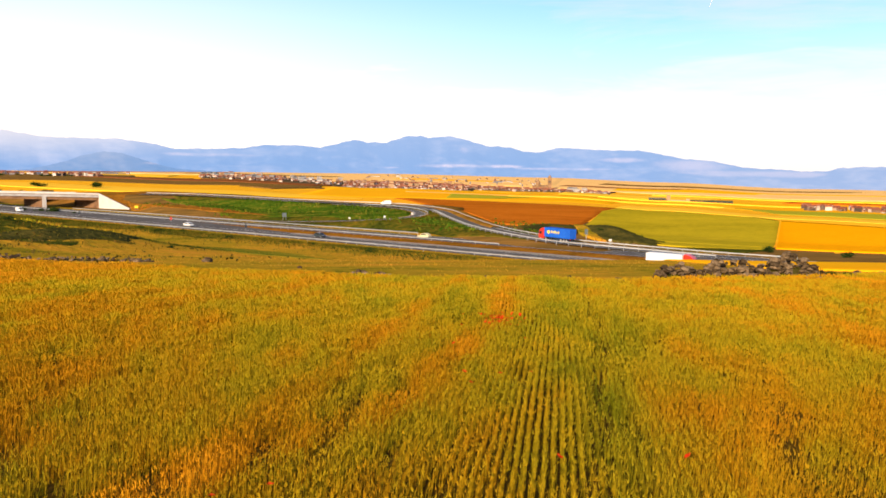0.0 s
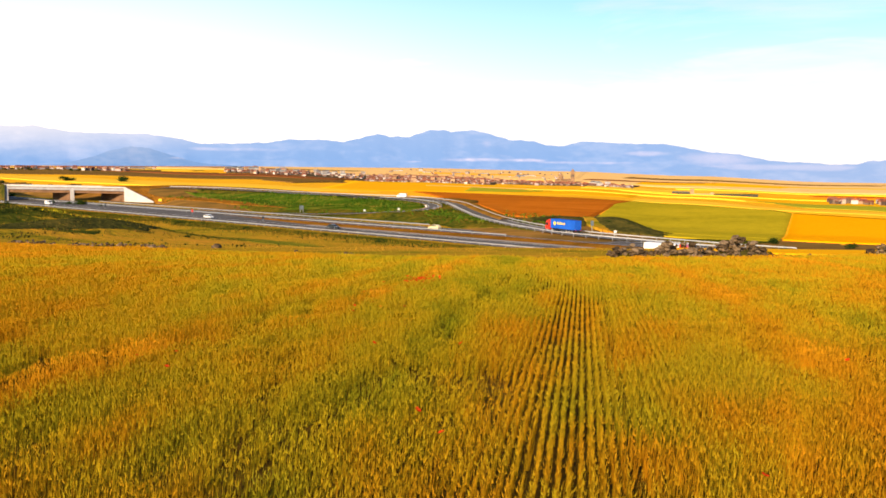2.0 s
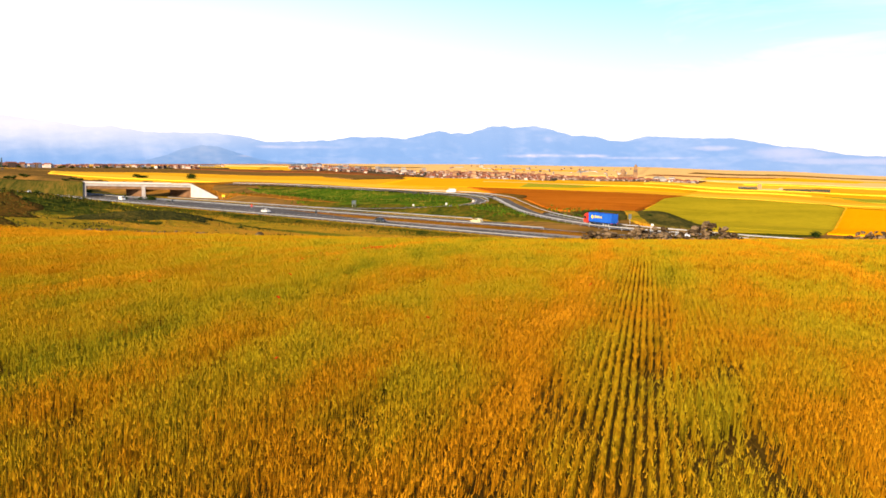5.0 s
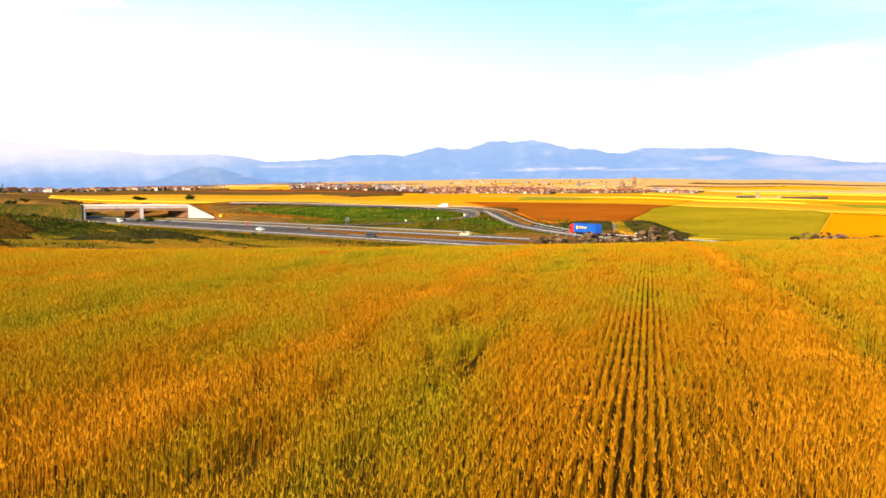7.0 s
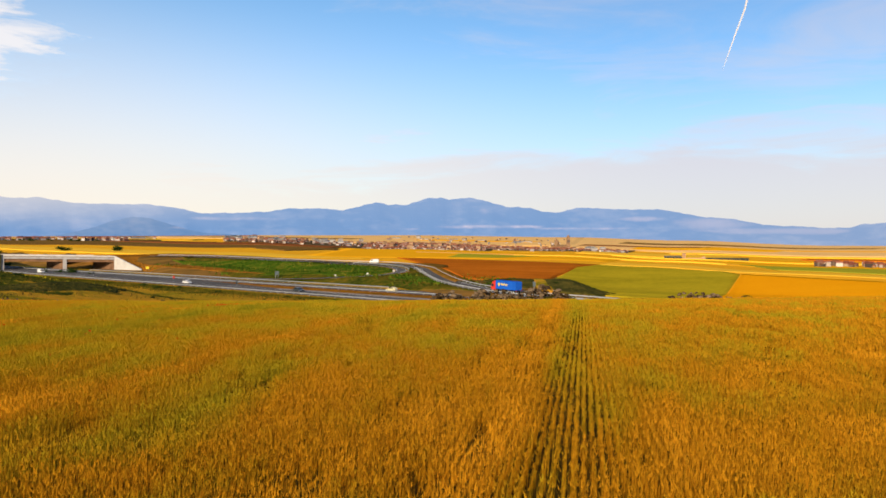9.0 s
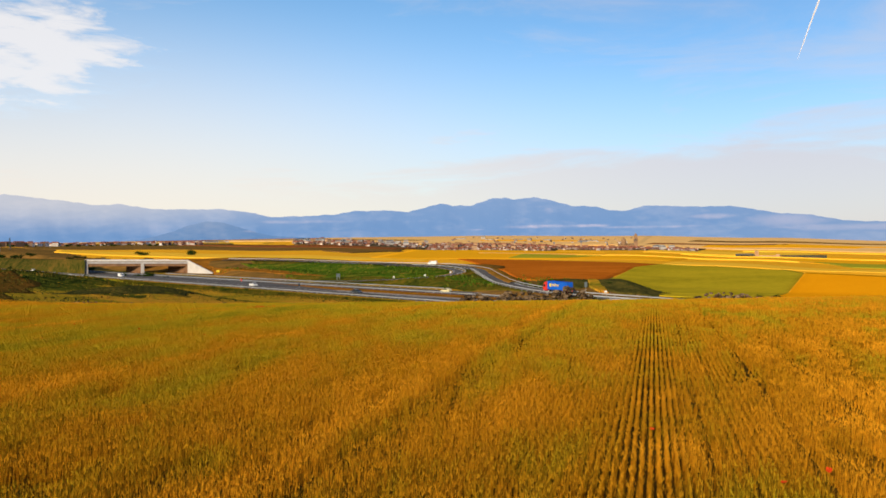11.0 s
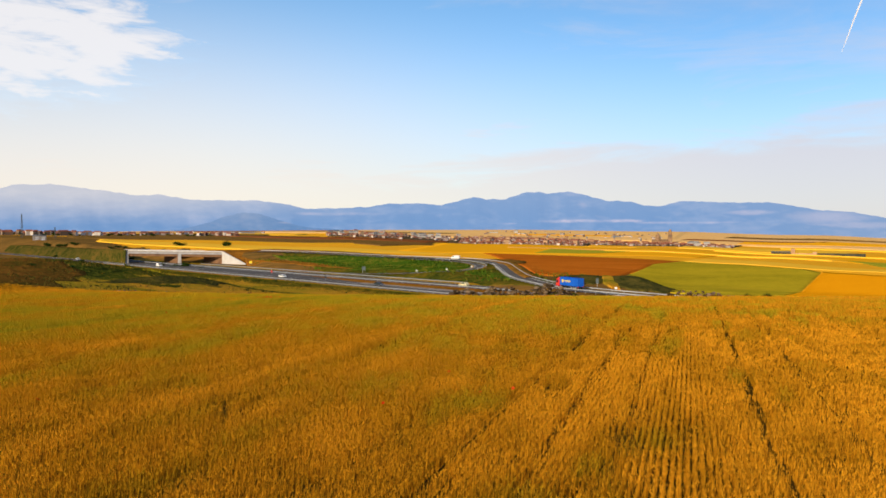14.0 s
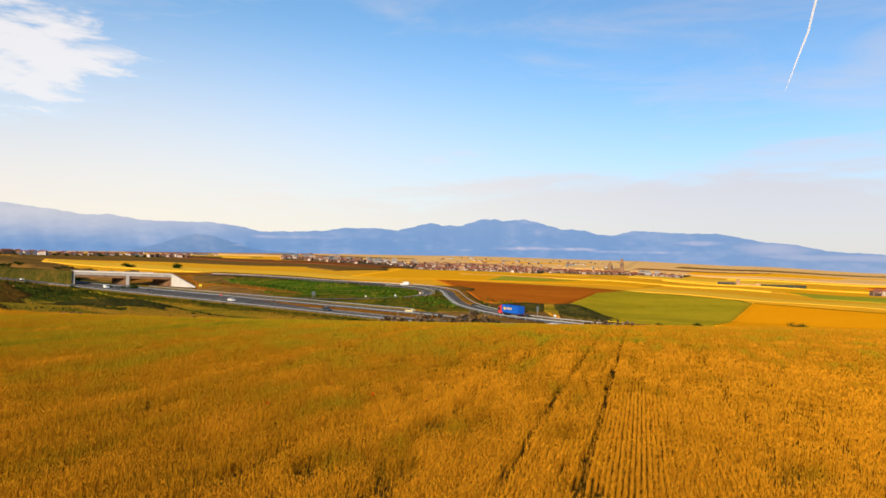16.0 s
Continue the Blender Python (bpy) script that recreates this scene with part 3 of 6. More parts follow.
def sheet(name, xs, ys, zs, mat, smooth=True, parent=None):
    """A grid of points as one sheet."""
    v = np.stack([xs, ys, zs], -1).reshape(-1, 3).astype(np.float32)
    f = grid_faces(*xs.shape).astype(np.int32)
    me = bpy.data.meshes.new(name)
    me.vertices.add(len(v))
    me.vertices.foreach_set("co", v.ravel())
    me.loops.add(f.size)
    me.loops.foreach_set("vertex_index", f.ravel())
    me.polygons.add(len(f))
    me.polygons.foreach_set("loop_start", np.arange(0, f.size, 4, dtype=np.int32))
    me.polygons.foreach_set("loop_total", np.full(len(f), 4, dtype=np.int32))
    me.polygons.foreach_set("use_smooth", np.full(len(f), smooth))
    me.materials.append(mat)
    me.update(calc_edges=True)
    me.validate()
    ob = new(name, me)
    if parent:
        ob.parent = parent
    return ob


def patch(name, corners, mat, label, lift=0.3, n=28):
    """A field: a piece of ground between four corners, laid over the land."""
    (a, b, c, d) = [np.array(p, float) for p in corners]
    # the outermost ring comes close behind the rim, which dips into the ground
    steps = np.concatenate([[0.0], np.linspace(0.002, 0.998, n), [1.0]])
    s, t = np.meshgrid(steps, steps)
    wob = 0.012 * np.sin(7 * s + 3 * t) * (s * (1 - s) > -1)
    p = a * ((1 - s) * (1 - t))[..., None] + b * (s * (1 - t))[..., None] + c * (s * t)[..., None] + d * ((1 - s) * t)[..., None]
    p = p + wob[..., None] * (d - a) * 0.6
    z = land(p[..., 0], p[..., 1])
    rim = (s == 0) | (s == 1) | (t == 0) | (t == 1)
    z = z + np.where(rim, -0.4, lift + np.hypot(p[..., 0], p[..., 1]) * 0.0005)
    ob = sheet(name, p[..., 0], p[..., 1], z, mat)
    return tagged(ob, label, "field", kind="structure")


def strip(name, line, left, right, mat, lift=0.0, parent=None):
    """A band along a line, from left to right of it."""
    p = np.array(line, float)
    d = np.gradient(p[:, :2], axis=0)
    d /= np.linalg.norm(d, axis=1, keepdims=True)
    side = np.stack([d[:, 1], -d[:, 0]], -1)
    e = np.linspace(left, right, 3)
    xs, ys = p[:, :1] + side[:, :1] * e, p[:, 1:2] + side[:, 1:] * e
    zs = np.repeat(p[:, 2:3] + lift, 3, 1)
    return sheet(name, xs, ys, zs, mat, parent=parent)


# ---------------------------------------------------------------- ground
ring = np.concatenate([[0.0], np.geomspace(4.0, 110.0, 110, endpoint=False), np.geomspace(110.0, 560.0, 260, endpoint=False), np.geomspace(560.0, 4860.0, 120)])
turn_front = np.radians(np.linspace(-62, 62, 380))
turn_back = np.radians(np.linspace(62, 298, 60))[1:]
angle = np.concatenate([turn_front, turn_back])
gx, gy = 15 + ring[:, None] * np.sin(angle)[None], -20 + ring[:, None] * np.cos(angle)[None]
ground = sheet("ground", gx, gy, land(gx, gy), M["plain"])
tagged(ground, "rolling dry plain of golden stubble reaching the hills", "ground", kind="structure")
# rough scrub ground near the roads, stubble beyond
ground.data.materials.append(M["dull"])
mx, my = (gx[:-1, :-1] + gx[1:, 1:]) / 2, (gy[:-1, :-1] + gy[1:, 1:]) / 2
far_by, bearing = np.hypot(mx, my), np.degrees(np.arctan2(mx, my))
limit = np.interp(bearing, [-60, -37, -33, -22, -10, 0, 12, 40], [1700, 1400, 620, 480, 400, 360, 300, 260]) * (1 + 0.05 * np.sin(bearing * 1.7) + 0.03 * np.sin(bearing * 4.1))
ground.data.polygons.foreach_set("material_index", (far_by < limit).astype(np.int32).ravel())
# fields and verges over the ground: far-left, far-right, near-right, near-left corners
patch("red_field", [(-40, 592), (104, 434), (44, 258), (20, 264)], M["red_field"], "bare red ploughed field beyond the slip road")
patch("olive_field", [(104, 434), (149, 320), (110, 240), (45, 254)], M["olive"], "olive green cereal field on a facing slope")
patch("olive_field", [(45, 253.6), (110, 239.6), (103, 229), (80, 226)], M["olive"], "lower slope of the olive green cereal field", 0.3)
patch("olive_margin", [(66, 224.6), (103, 228.6), (90, 214), (68, 204)], M["bank"], "olive green rough margin beside the motorway", 0.2)
patch("orange_field", [(149.5, 320), (300, 212), (228, 168), (110.5, 239.5)], M["orange_crop"], "ripe orange gold crop field on a facing slope", 0.32)
patch("pale_field", [(150, 600), (380, 300), (300, 215), (106, 446)], M["pale"], "pale stubble strip between darker fields", 0.12)
patch("lime_field", [(432, 1090), (660, 1000), (390, 520), (322, 690)], M["lime"], "lime yellow crop strip on the plain", 0.3)
patch("brown_field", [(-830, 1540), (-426, 2780), (-239, 1364), (-600, 1440)], M["brown"], "dark brown fallow field on the plain", 1.1)
patch("dull_field", [(-271, 960), (-398, 2500), (-205, 1190), (-199, 837)], M["dull"], "dull olive fallow strip on the plain", 0.5)
patch("dull_field", [(-1150, 1500), (-420, 2100), (-173.0, 1104.7), (-640, 850)], M["dull"], "dull olive and brown fallow land on the plain", 0.10, 60)
patch("yellow_field", [(-560, 800), (-60, 545), (-135, 456), (-470, 665)], M["pale"], "pale yellow stubble field behind the overpass", 0.35, 50)
patch("grass_strip", [(11, 970), (110, 880), (50, 690), (2, 640)], M["lime"], "thin green grass strip across the plain", 0.5)
patch("gold_field", [(-230, 1500), (330, 1350), (150, 640), (-120, 600)], M["gold"], "bright golden wheat field on the plain", 0.15)
patch("gold_field", [(560, 1500), (1300, 1200), (560, 700), (330, 900)], M["gold"], "bright golden wheat field on the plain", 0.1)
patch("green_verge", [(-154, 395), (-20, 335), (-12, 303), (-104, 346)], M["green"], "lush green grass inside the junction loop", 0.12)
patch("green_verge", [(-16, 296), (6, 268), (16, 236), (-8, 262)], M["green"], "green and dry grass between slip road and motorway", 0.12)
patch("green_verge", [(-104, 346), (-12, 303), (-20, 291), (-74, 309)], M["green"], "olive grass at the foot of the junction slope", 0.1)
patch("dry_bank", [(-172, 394), (-104, 346), (-74, 312), (-160, 372)], M["slope"], "dry orange cutting bank beside the overpass", 0.12)

patch("junction_grass", [(-150, 400), (2, 335), (34, 208), (-70, 282)], M["bank"], "rough olive and dry grass inside the junction", 0.06, 70)
patch("crop_strip", [road_xy(304, -13), road_xy(560, -13), road_xy(560, -30), road_xy(338, -66)], M["gold"], "strip of orange gold crop beyond the stone heap", 0.22, 40)
# brown fallow margin along the outer side of the slip road
line = RAMP_LINE[40:]
d = np.gradient(line[:, :2], axis=0)
d /= np.linalg.norm(d, axis=1, keepdims=True)
off = np.concatenate([[4.2], np.linspace(4.4, 62, 8), [62.2]])
reach = np.interp(np.arange(len(line)), [0, 20, 33], [0.11, 0.13, 1.0])[:, None]
mx_, my_ = line[:, :1] + d[:, 1:] * off * reach, line[:, 1:2] - d[:, :1] * off * reach
mz_ = land(mx_, my_) + np.where((off < 4.3) | (off > 62.1), -0.4, np.minimum(0.95, 0.12 + 0.08 * (off - 4.3)))
tagged(sheet("margin", mx_, my_, mz_, M["margin"]), "brown and olive fallow margin beside the slip road", "verge", kind="structure")
# strips of crop, stubble and fallow across the far plain: bearings, distances
for az0, az1, d0, d1, mat, label in (
        (9, 21, 2500, 3000, "pale", "pale stubble strip on the far plain"), (20, 34, 2100, 2500, "gold", "golden crop strip on the far plain"),
        (13, 24, 3500, 3700, "gold", "golden crop strip on the far plain"), (16, 33, 3150, 3330, "pale", "pale stubble strip on the far plain"),
        (25, 36, 2750, 2950, "red_field", "reddish ploughed strip on the far plain"), (-6, 7, 2050, 2300, "pale", "pale stubble strip before the town"),
        (-26, -19, 1900, 2300, "dull", "dull olive strip on the plain"),
        (-34, -20, 2700, 3000, "pale", "pale stubble strip before the hills"), 
        (-3, 9, 1000, 1015, "brown_line", "thin brown field edge on the plain"), (12, 30, 1850, 1950, "pale", "pale stubble strip on the plain"),
        (5, 22, 900, 1000, "pale", "pale stubble strip on the plain"), (17, 34, 4050, 4110, "brown_line", "thin brown field edge on the far plain"), (-24, 9.6, 3480, 4680, "far_plain", "tan fallow land rising to the hills"), (6.5, 40, 3490, 4690, "far_plain", "tan fallow land rising to the hills"), (-62, -23, 1700, 3000, "dull", "dull fallow land on the plain"), (-62, -23, 3000, 4680, "far_plain", "tan fallow land rising to the hills"), (-50, -27, 2150, 2400, "brown", "brown fallow strip on the plain"), (-40, -24, 3500, 3700, "brown", "brown fallow strip before the hills"), (-20, -8, 3650, 3800, "dull", "dull fallow strip behind the town"), (-4, 6, 3720, 3860, "gold", "golden crop strip behind the town"), (9, 20, 3620, 3720, "brown", "brown fallow strip on the far plain"), (12, 30, 3930, 4080, "dull", "dull fallow strip on the far plain"), (18, 36, 3740, 3840, "gold", "golden crop strip on the far plain"), (-30, -16, 3950, 4150, "brown", "brown fallow strip before the hills"), (-9, 3, 2480, 3450, "town_ground", "dark gardens and streets of the far town"), (3, 13.4, 2800, 3330, "town_ground", "dark gardens and streets of the far town"), (-18.5, -9, 2600, 3500, "town_ground", "dark gardens and streets of the far town")):
    def at(az, d):
        return d * math.sin(radians(az)), d * math.cos(radians(az))
    patch("far_strip", [at(az0 + 0.6, d1), at(az1, d1 * 1.03), at(az1 - 0.8, d0 * 1.04), at(az0, d0)], M[{"brown_line": "field_edge", "town_ground": "town_dark"}.get(mat, mat)], label, 0.2 + d0 * 0.0003 + (0.8 if d1 - d0 < 220 else 0.0), 24)

# the slope from the field down to the motorway, dry grass
s, q = np.meshgrid(np.linspace(-150, 520, 170), np.linspace(-135, -1.5, 60))
p = road_xy(s, q)
dry = sheet("dry_slope", p[..., 0], p[..., 1], land(p[..., 0], p[..., 1]) + 0.10, M["dry_grass"])
tagged(dry, "dry orange and olive grass slope below the field", "ground", kind="structure")


def rough_patch(name, cx, cy, rx, ry, turn, mat, label, lift):
    a, r = np.meshgrid(np.linspace(0, 2 * np.pi, 61), np.append(np.linspace(0, 0.985, 14), 1.0))
    wob = 1 + 0.13 * np.sin(3 * a + cx) + 0.09 * np.sin(7 * a + cy) + 0.07 * np.sin(13 * a + cx) + 0.05 * np.sin(19 * a)
    u, v = r * rx * wob * np.cos(a), r * ry * wob * np.sin(a)
    c, s = math.cos(radians(turn)), math.sin(radians(turn))
    x, y = cx + u * c - v * s, cy + u * s + v * c
    ob = sheet(name, x, y, land(x, y) + np.where(r >= 1, -0.3, lift), mat)
    return tagged(ob, label, "ground", kind="structure")


rough_patch("olive_bank", -100, 142, 58, 30, 33, M["bank"], "olive grassy bank above the motorway", 0.14)
rough_patch("brown_bank", -97, 99, 37, 21, 123, M["brown_bank"], "bare brown hill flank beside the field", 0.22)
rough_patch("dark_bank", -70, 136, 20, 4.6, 72, M["earth"], "dark grassy earth bank above the motorway", 0.24)
rough_patch("earth_mound", 38, 251, 10.5, 16, -12, M["earth"], "low dark earth mound beside the slip road", 0.55)
rough_patch("earth_mound", 60, 247, 12, 17, 2, M["earth"], "taller dark earth mound beside the slip road", 0.6)
rough_patch("path", 48.5, 243, 2.2, 15, 6, M["dry_grass"], "dry tan track between the two earth mounds", 0.8)
rough_patch("green_strip", -60, 178, 40, 9, -30, M["lime_grass"], "green weedy strip along the motorway verge", 0.2)

# olive grass along the foot of the slope, with a ragged upper edge
s, f = np.meshgrid(np.linspace(-60, 235, 120), np.linspace(0, 1, 10))
q = -1.9 - f * (11 + 3 * np.sin(s * 0.09) + 2 * np.sin(s * 0.23 + 1)) * np.clip((240 - s) / 90, 0.15, 1)
p = road_xy(s, q)
tagged(sheet("verge", p[..., 0], p[..., 1], land(p[..., 0], p[..., 1]) + 0.17, M["bank"]), "olive green grass strip below the dry slope", "verge", kind="structure")

# ---------------------------------------------------------------- wheat field
EDGE_X = [-400, -140, -90, -62, -45, -30, -14, 0, 12, 32, 56, 84, 120, 400]
EDGE_Y = [30, 60, 80, 86, 81, 72, 63, 56, 54, 60, 73, 81, 100, 190]


def field_edge(x):
    return np.interp(x, EDGE_X, EDGE_Y) + 0.8 * np.sin(x * 0.35) + 0.5 * np.sin(x * 0.9)


fx, ft = np.meshgrid(np.concatenate([np.linspace(-400, -90, 20), np.linspace(-88, 130, 150), np.linspace(140, 400, 20)]), np.linspace(0, 1, 170))
fy = -330 + (field_edge(fx) + 330) * (1 - (1 - ft) ** 2.2)
soil = sheet("field", fx, fy, land(fx, fy) + 0.16, M["soil"])
tagged(soil, "wheat field of golden and green rows on a gentle hilltop", "field", kind="structure")

ROW_DIR, ROW_SIDE = np.array([math.sin(ROW_TURN), math.cos(ROW_TURN)]), np.array([math.cos(ROW_TURN), -math.sin(ROW_TURN)])
# wheel tracks: place across the rows, drift along them, half width, how bare
TRACKS = [(40.6, 0.0, 0.12, 0.8), (42.8, 0.0, 0.115, 0.8), (32.98, 0.002, 0.105, 0.86), (35.0, -0.004, 0.12, 0.62), (31.0, 0.012, 0.10, 0.5), (31.6, 0.0, 0.09, 0.35), (36.75, 0.0, 0.09, 0.5),
          (23.65, 0.010, 0.30, 0.55), (24.2, 0.0, 0.15, 0.3), (20.55, 0.0, 0.10, 0.5), (13.6, 0.05, 0.22, 0.4), (12.1, 0.03, 0.18, 0.3), (0.2, 0.05, 0.26, 0.5), (4.5, 0.004, 0.085, 0.4), (6.1, 0.006, 0.085, 0.45), (48.5, -0.01, 0.2, 0.5), (51.0, -0.01, 0.2, 0.5)]


def uneven(a, b, seed):
    """Smooth random values from 0 to 1 over the plane, one lump to a unit."""
    table = np.random.default_rng(seed).random((97, 89))
    i, j = np.floor(a).astype(int), np.floor(b).astype(int)
    f, g = a - i, b - j
    f, g = f * f * (3 - 2 * f), g * g * (3 - 2 * g)
    def at(p, q):
        return table[(i + p) % 97, (j + q) % 89]
    return (at(0, 0) * (1 - f) + at(1, 0) * f) * (1 - g) + (at(0, 1) * (1 - f) + at(1, 1) * f) * g


def row_bend(v, u):
    """The drill rows swing aside towards the far edge."""
    return -1.1 * ease(26, 50, u) * (1 - ease(14, 30, v))


def drilled(v, u):
    """How sharply the drill rows stand apart, 0 to 1."""
    clear = 0.60 + 0.16 * ease(2.7, 3.9, v) * (1 - ease(7.2, 8.2, v)) + 0.3 * ease(28.5, 30, v) * (1 - ease(33, 34.2, v)) - 0.2 * ease(34.6, 36.2, v)
    return clear * (0.30 + 0.3 * uneven(v / 0.7, u / 5.0, 17) + 0.35 * uneven(v / 3.5, u / 9.0, 18))


def weedy(v, u):
    """Low green lumps scattered through the ripe side of the field."""
    return np.clip((uneven(v / 1.3, u / 3.2, 16) - 0.62) / 0.14, 0, 1) * ease(29, 33, v)


def thin_crop(v, u):
    """Hollows and weak patches in the crop, 0 to 1."""
    k = 0.55 * uneven(v / 0.9, u / 2.1, 3) + 0.45 * uneven(v / 0.38, u / 0.8, 4)
    wide = uneven(v / 4.5, u / 9.0, 5)
    return np.clip((k - 0.62 + 0.22 * (wide - 0.5)) / 0.22 + 0.45 * weedy(v, u), 0, 1)


def ripeness(v, u):
    """How far the crop has turned from green to orange."""
    r = 0.33 + 0.0145 * np.clip(v, -4, 28) + 0.010 * np.clip(v - 28, 0, 17) - 0.0055 * np.clip(u, -24, 20) - 0.006 * np.clip(u, 0, 25) * ease(16, 34, v) + 0.22 * ease(0, 22, -v)
    r = r + 0.20 * (uneven(v / 5.0, u / 8.0, 11) - 0.5) + 0.40 * (uneven(v / 1.3, u / 2.8, 12) - 0.5) + 0.22 * (uneven(v / 0.35, u / 0.6, 13) - 0.5)
    # the poppy streak and the pale strips beside the old tracks
    streak = np.interp(u, [2, 9, 16, 28, 46], [-9.5, -6.8, -3.6, -2.3, -2.3])
    r = r + 0.40 * np.exp(-((v - streak) / 0.6) ** 2) * ease(2, 10, u) * (0.5 + uneven(v / 0.8, u / 2.5, 14))
    for c, w in ((22.3, 0.55), (11.2, 0.6), (-6.0, 0.5)):
        r = r + 0.24 * np.exp(-((v - c) / w) ** 2)
    r = r - 0.26 * weedy(v, u) + 0.05 * ease(30, 36, v) + 0.06 * (1 - ease(-4, 8, v)) + 0.06 * (1 - ease(8, 16, v)) * (1 - ease(12, 22, u)) + 0.05 * ease(6, 20, u) * (1 - ease(14, 24, v)) + 0.22 * ease(28, 45, -v)
    for c, w in ((23.7, 0.7), (14.6, 0.8), (1.2, 0.9), (26.5, 2.0)):
        r = r - 0.16 * np.exp(-((v - c) / w) ** 2) * (0.4 + uneven(v, u / 4.0, 15))
    return np.clip(r, 0.03, 0.97)


def wheat_places():
    """Places of the tufts along the drill rows, thinner where the path stays far away, with the size each must have."""
    rng = np.random.default_rng(7)
    v, u = np.meshgrid(np.arange(-105.0, 110.0, 0.168), np.arange(-80.0, 130.0, 0.085), indexing="ij")
    v, u = v.ravel(), u.ravel() + 0.03 * rng.standard_normal(v.size)
    across = v + row_bend(v, u)
    x, y = across * ROW_SIDE[0] + u * ROW_DIR[0], across * ROW_SIDE[1] + u * ROW_DIR[1]
    inside = y < field_edge(x) - 0.3
    v, u, x, y = v[inside], u[inside], x[inside], y[inside]
    # distance from the straight flight line over the field, and whether the land is ahead of it
    best = np.full(x.shape, 1e9)
    for k in np.linspace(0, 1, 14):
        dx, dy = x - 37 * k, y + 49 * k
        turn = np.degrees(np.arctan2(dx, dy)) + 1 + 9 * math.sin(math.pi * min(k * 1.15, 1.0)) * 0.9
        d = np.hypot(dx, dy)
        ok = (np.abs(turn) < 40) & (d > 8.0)
        best = np.where(ok & (d < best), d, best)
    near = np.minimum(1.0, (13.0 / best) ** 1.35 * (1 + 1.2 * drilled(v, u)))
    rest = (best > 1e8) & (y > -75)
    near = np.where(rest, 0.014, near)
    keep = ((best < 170) | rest) & (rng.random(len(x)) < near * (1 - 0.72 * thin_crop(v, u) * np.clip(15 / best, 0, 1)))
    # worn wheel tracks
    for c, drift, half, bare in TRACKS:
        middle = c + drift * u + 0.05 * np.sin(u * 0.31 + c) + 0.03 * np.sin(u * 0.9 + 2 * c)
        keep &= ~((np.abs(v - middle) < half + 0.02 * (near ** -0.85 - 1)) & (rng.random(len(x)) < bare * (0.75 + 0.5 * uneven(u / 1.6, np.full(u.shape, c), 21))))
    return v[keep], u[keep], x[keep], y[keep], np.clip(near[keep] ** -0.85, 1.0, 4.6)


def blades(place, per, seed, low, high, wide, lean, ear):
    """Many thin leaning leaves (triangles) or ears (slender triangles) as arrays, and how ripe each is."""
    r = np.random.default_rng(seed)
    v, u, x, y, size = [np.repeat(k, per) for k in place]
    n = len(x)
    cross, along = r.normal(0, 1, n) * (0.036 - 0.028 * drilled(v, u)) * (1 + 0.3 * (size - 1) * (1 - drilled(v, u))), r.normal(0, 0.035, n) * size
    X, Y = x + cross * ROW_SIDE[0] + along * ROW_DIR[0], y + cross * ROW_SIDE[1] + along * ROW_DIR[1]
    Z = land(X, Y) + 0.16
    a, face = r.random(n) * 2 * np.pi, r.random(n) * np.pi
    H = (low + (high - low) * r.random(n)) * (0.72 + 0.30 * uneven(v / 2.2, u / 4.0, 6) + 0.22 * uneven(v / 0.45, u / 0.5, 7)) * (1 - 0.38 * thin_crop(v, u))
    tilt = np.abs(r.normal(0, lean, n)) * (1 - 0.6 * drilled(v, u))
    wx, wy = np.cos(face) * wide * size, np.sin(face) * wide * size
    tx, ty = X + np.cos(a) * tilt * 0.7 + 0.03, Y + np.sin(a) * tilt
    if not ear:
        tri = [(X - wx, Y - wy, Z), (X + wx, Y + wy, Z), (tx, ty, Z + H)]
    else:
        L = 0.085 * size ** 0.5
        tri = [(tx + wx, ty + wy, Z + H), (tx - wx, ty - wy, Z + H + L * 0.15), (tx + np.cos(a) * 0.03, ty + np.sin(a) * 0.03, Z + H + L)]
    return np.stack([np.stack(p, -1) for p in tri], 1), ripeness(v, u)


def many(name, v, mat, label, category, ripe=None):
    """One mesh from an array of small faces with their own corners."""
    n, k = v.shape[:2]
    me = bpy.data.meshes.new(name)
    me.vertices.add(n * k)
    me.vertices.foreach_set("co", v.astype(np.float32).ravel())
    me.loops.add(n * k)
    me.loops.foreach_set("vertex_index", np.arange(n * k, dtype=np.int32))
    me.polygons.add(n)
    me.polygons.foreach_set("loop_start", np.arange(0, n * k, k, dtype=np.int32))
    me.polygons.foreach_set("loop_total", np.full(n, k, dtype=np.int32))
    if ripe is not None:
        me.attributes.new("ripeness", "FLOAT", "FACE").data.foreach_set("value", ripe.astype(np.float32))
    me.materials.append(mat)
    me.update(calc_edges=True)
    ob = new(name, me)
    return tagged(ob, label, category, kind="stuff")


tufts = wheat_places()
leaf_faces, leaf_ripe = blades(tufts, 5, 11, 0.22, 0.44, 0.0080, 0.050, False)
many("wheat_leaves", leaf_faces, M["wheat"], "dense upright green and golden wheat leaves in rows", "wheat", leaf_ripe)
ear_faces, ear_ripe = blades(tufts, 3, 12, 0.32, 0.44, 0.0092, 0.040, True)
many("wheat_ears", ear_faces, M["ear"], "ripening golden wheat ears above the leaves", "wheat", ear_ripe)
# ---------------------------------------------------------------- motorway and slip roads
def road_line(s0, s1, q, z=ROAD_Z, step=6.0):
    s = np.arange(s0, s1 + 0.1, step)
    p = road_xy(s, np.full(s.shape, q))
    return np.concatenate([p, np.full((len(s), 1), z)], 1)


S0, S1 = -420.0, 560.0
CARRIAGE = [("near", 1.0, 12.0), ("far", 25.0, 36.0)]
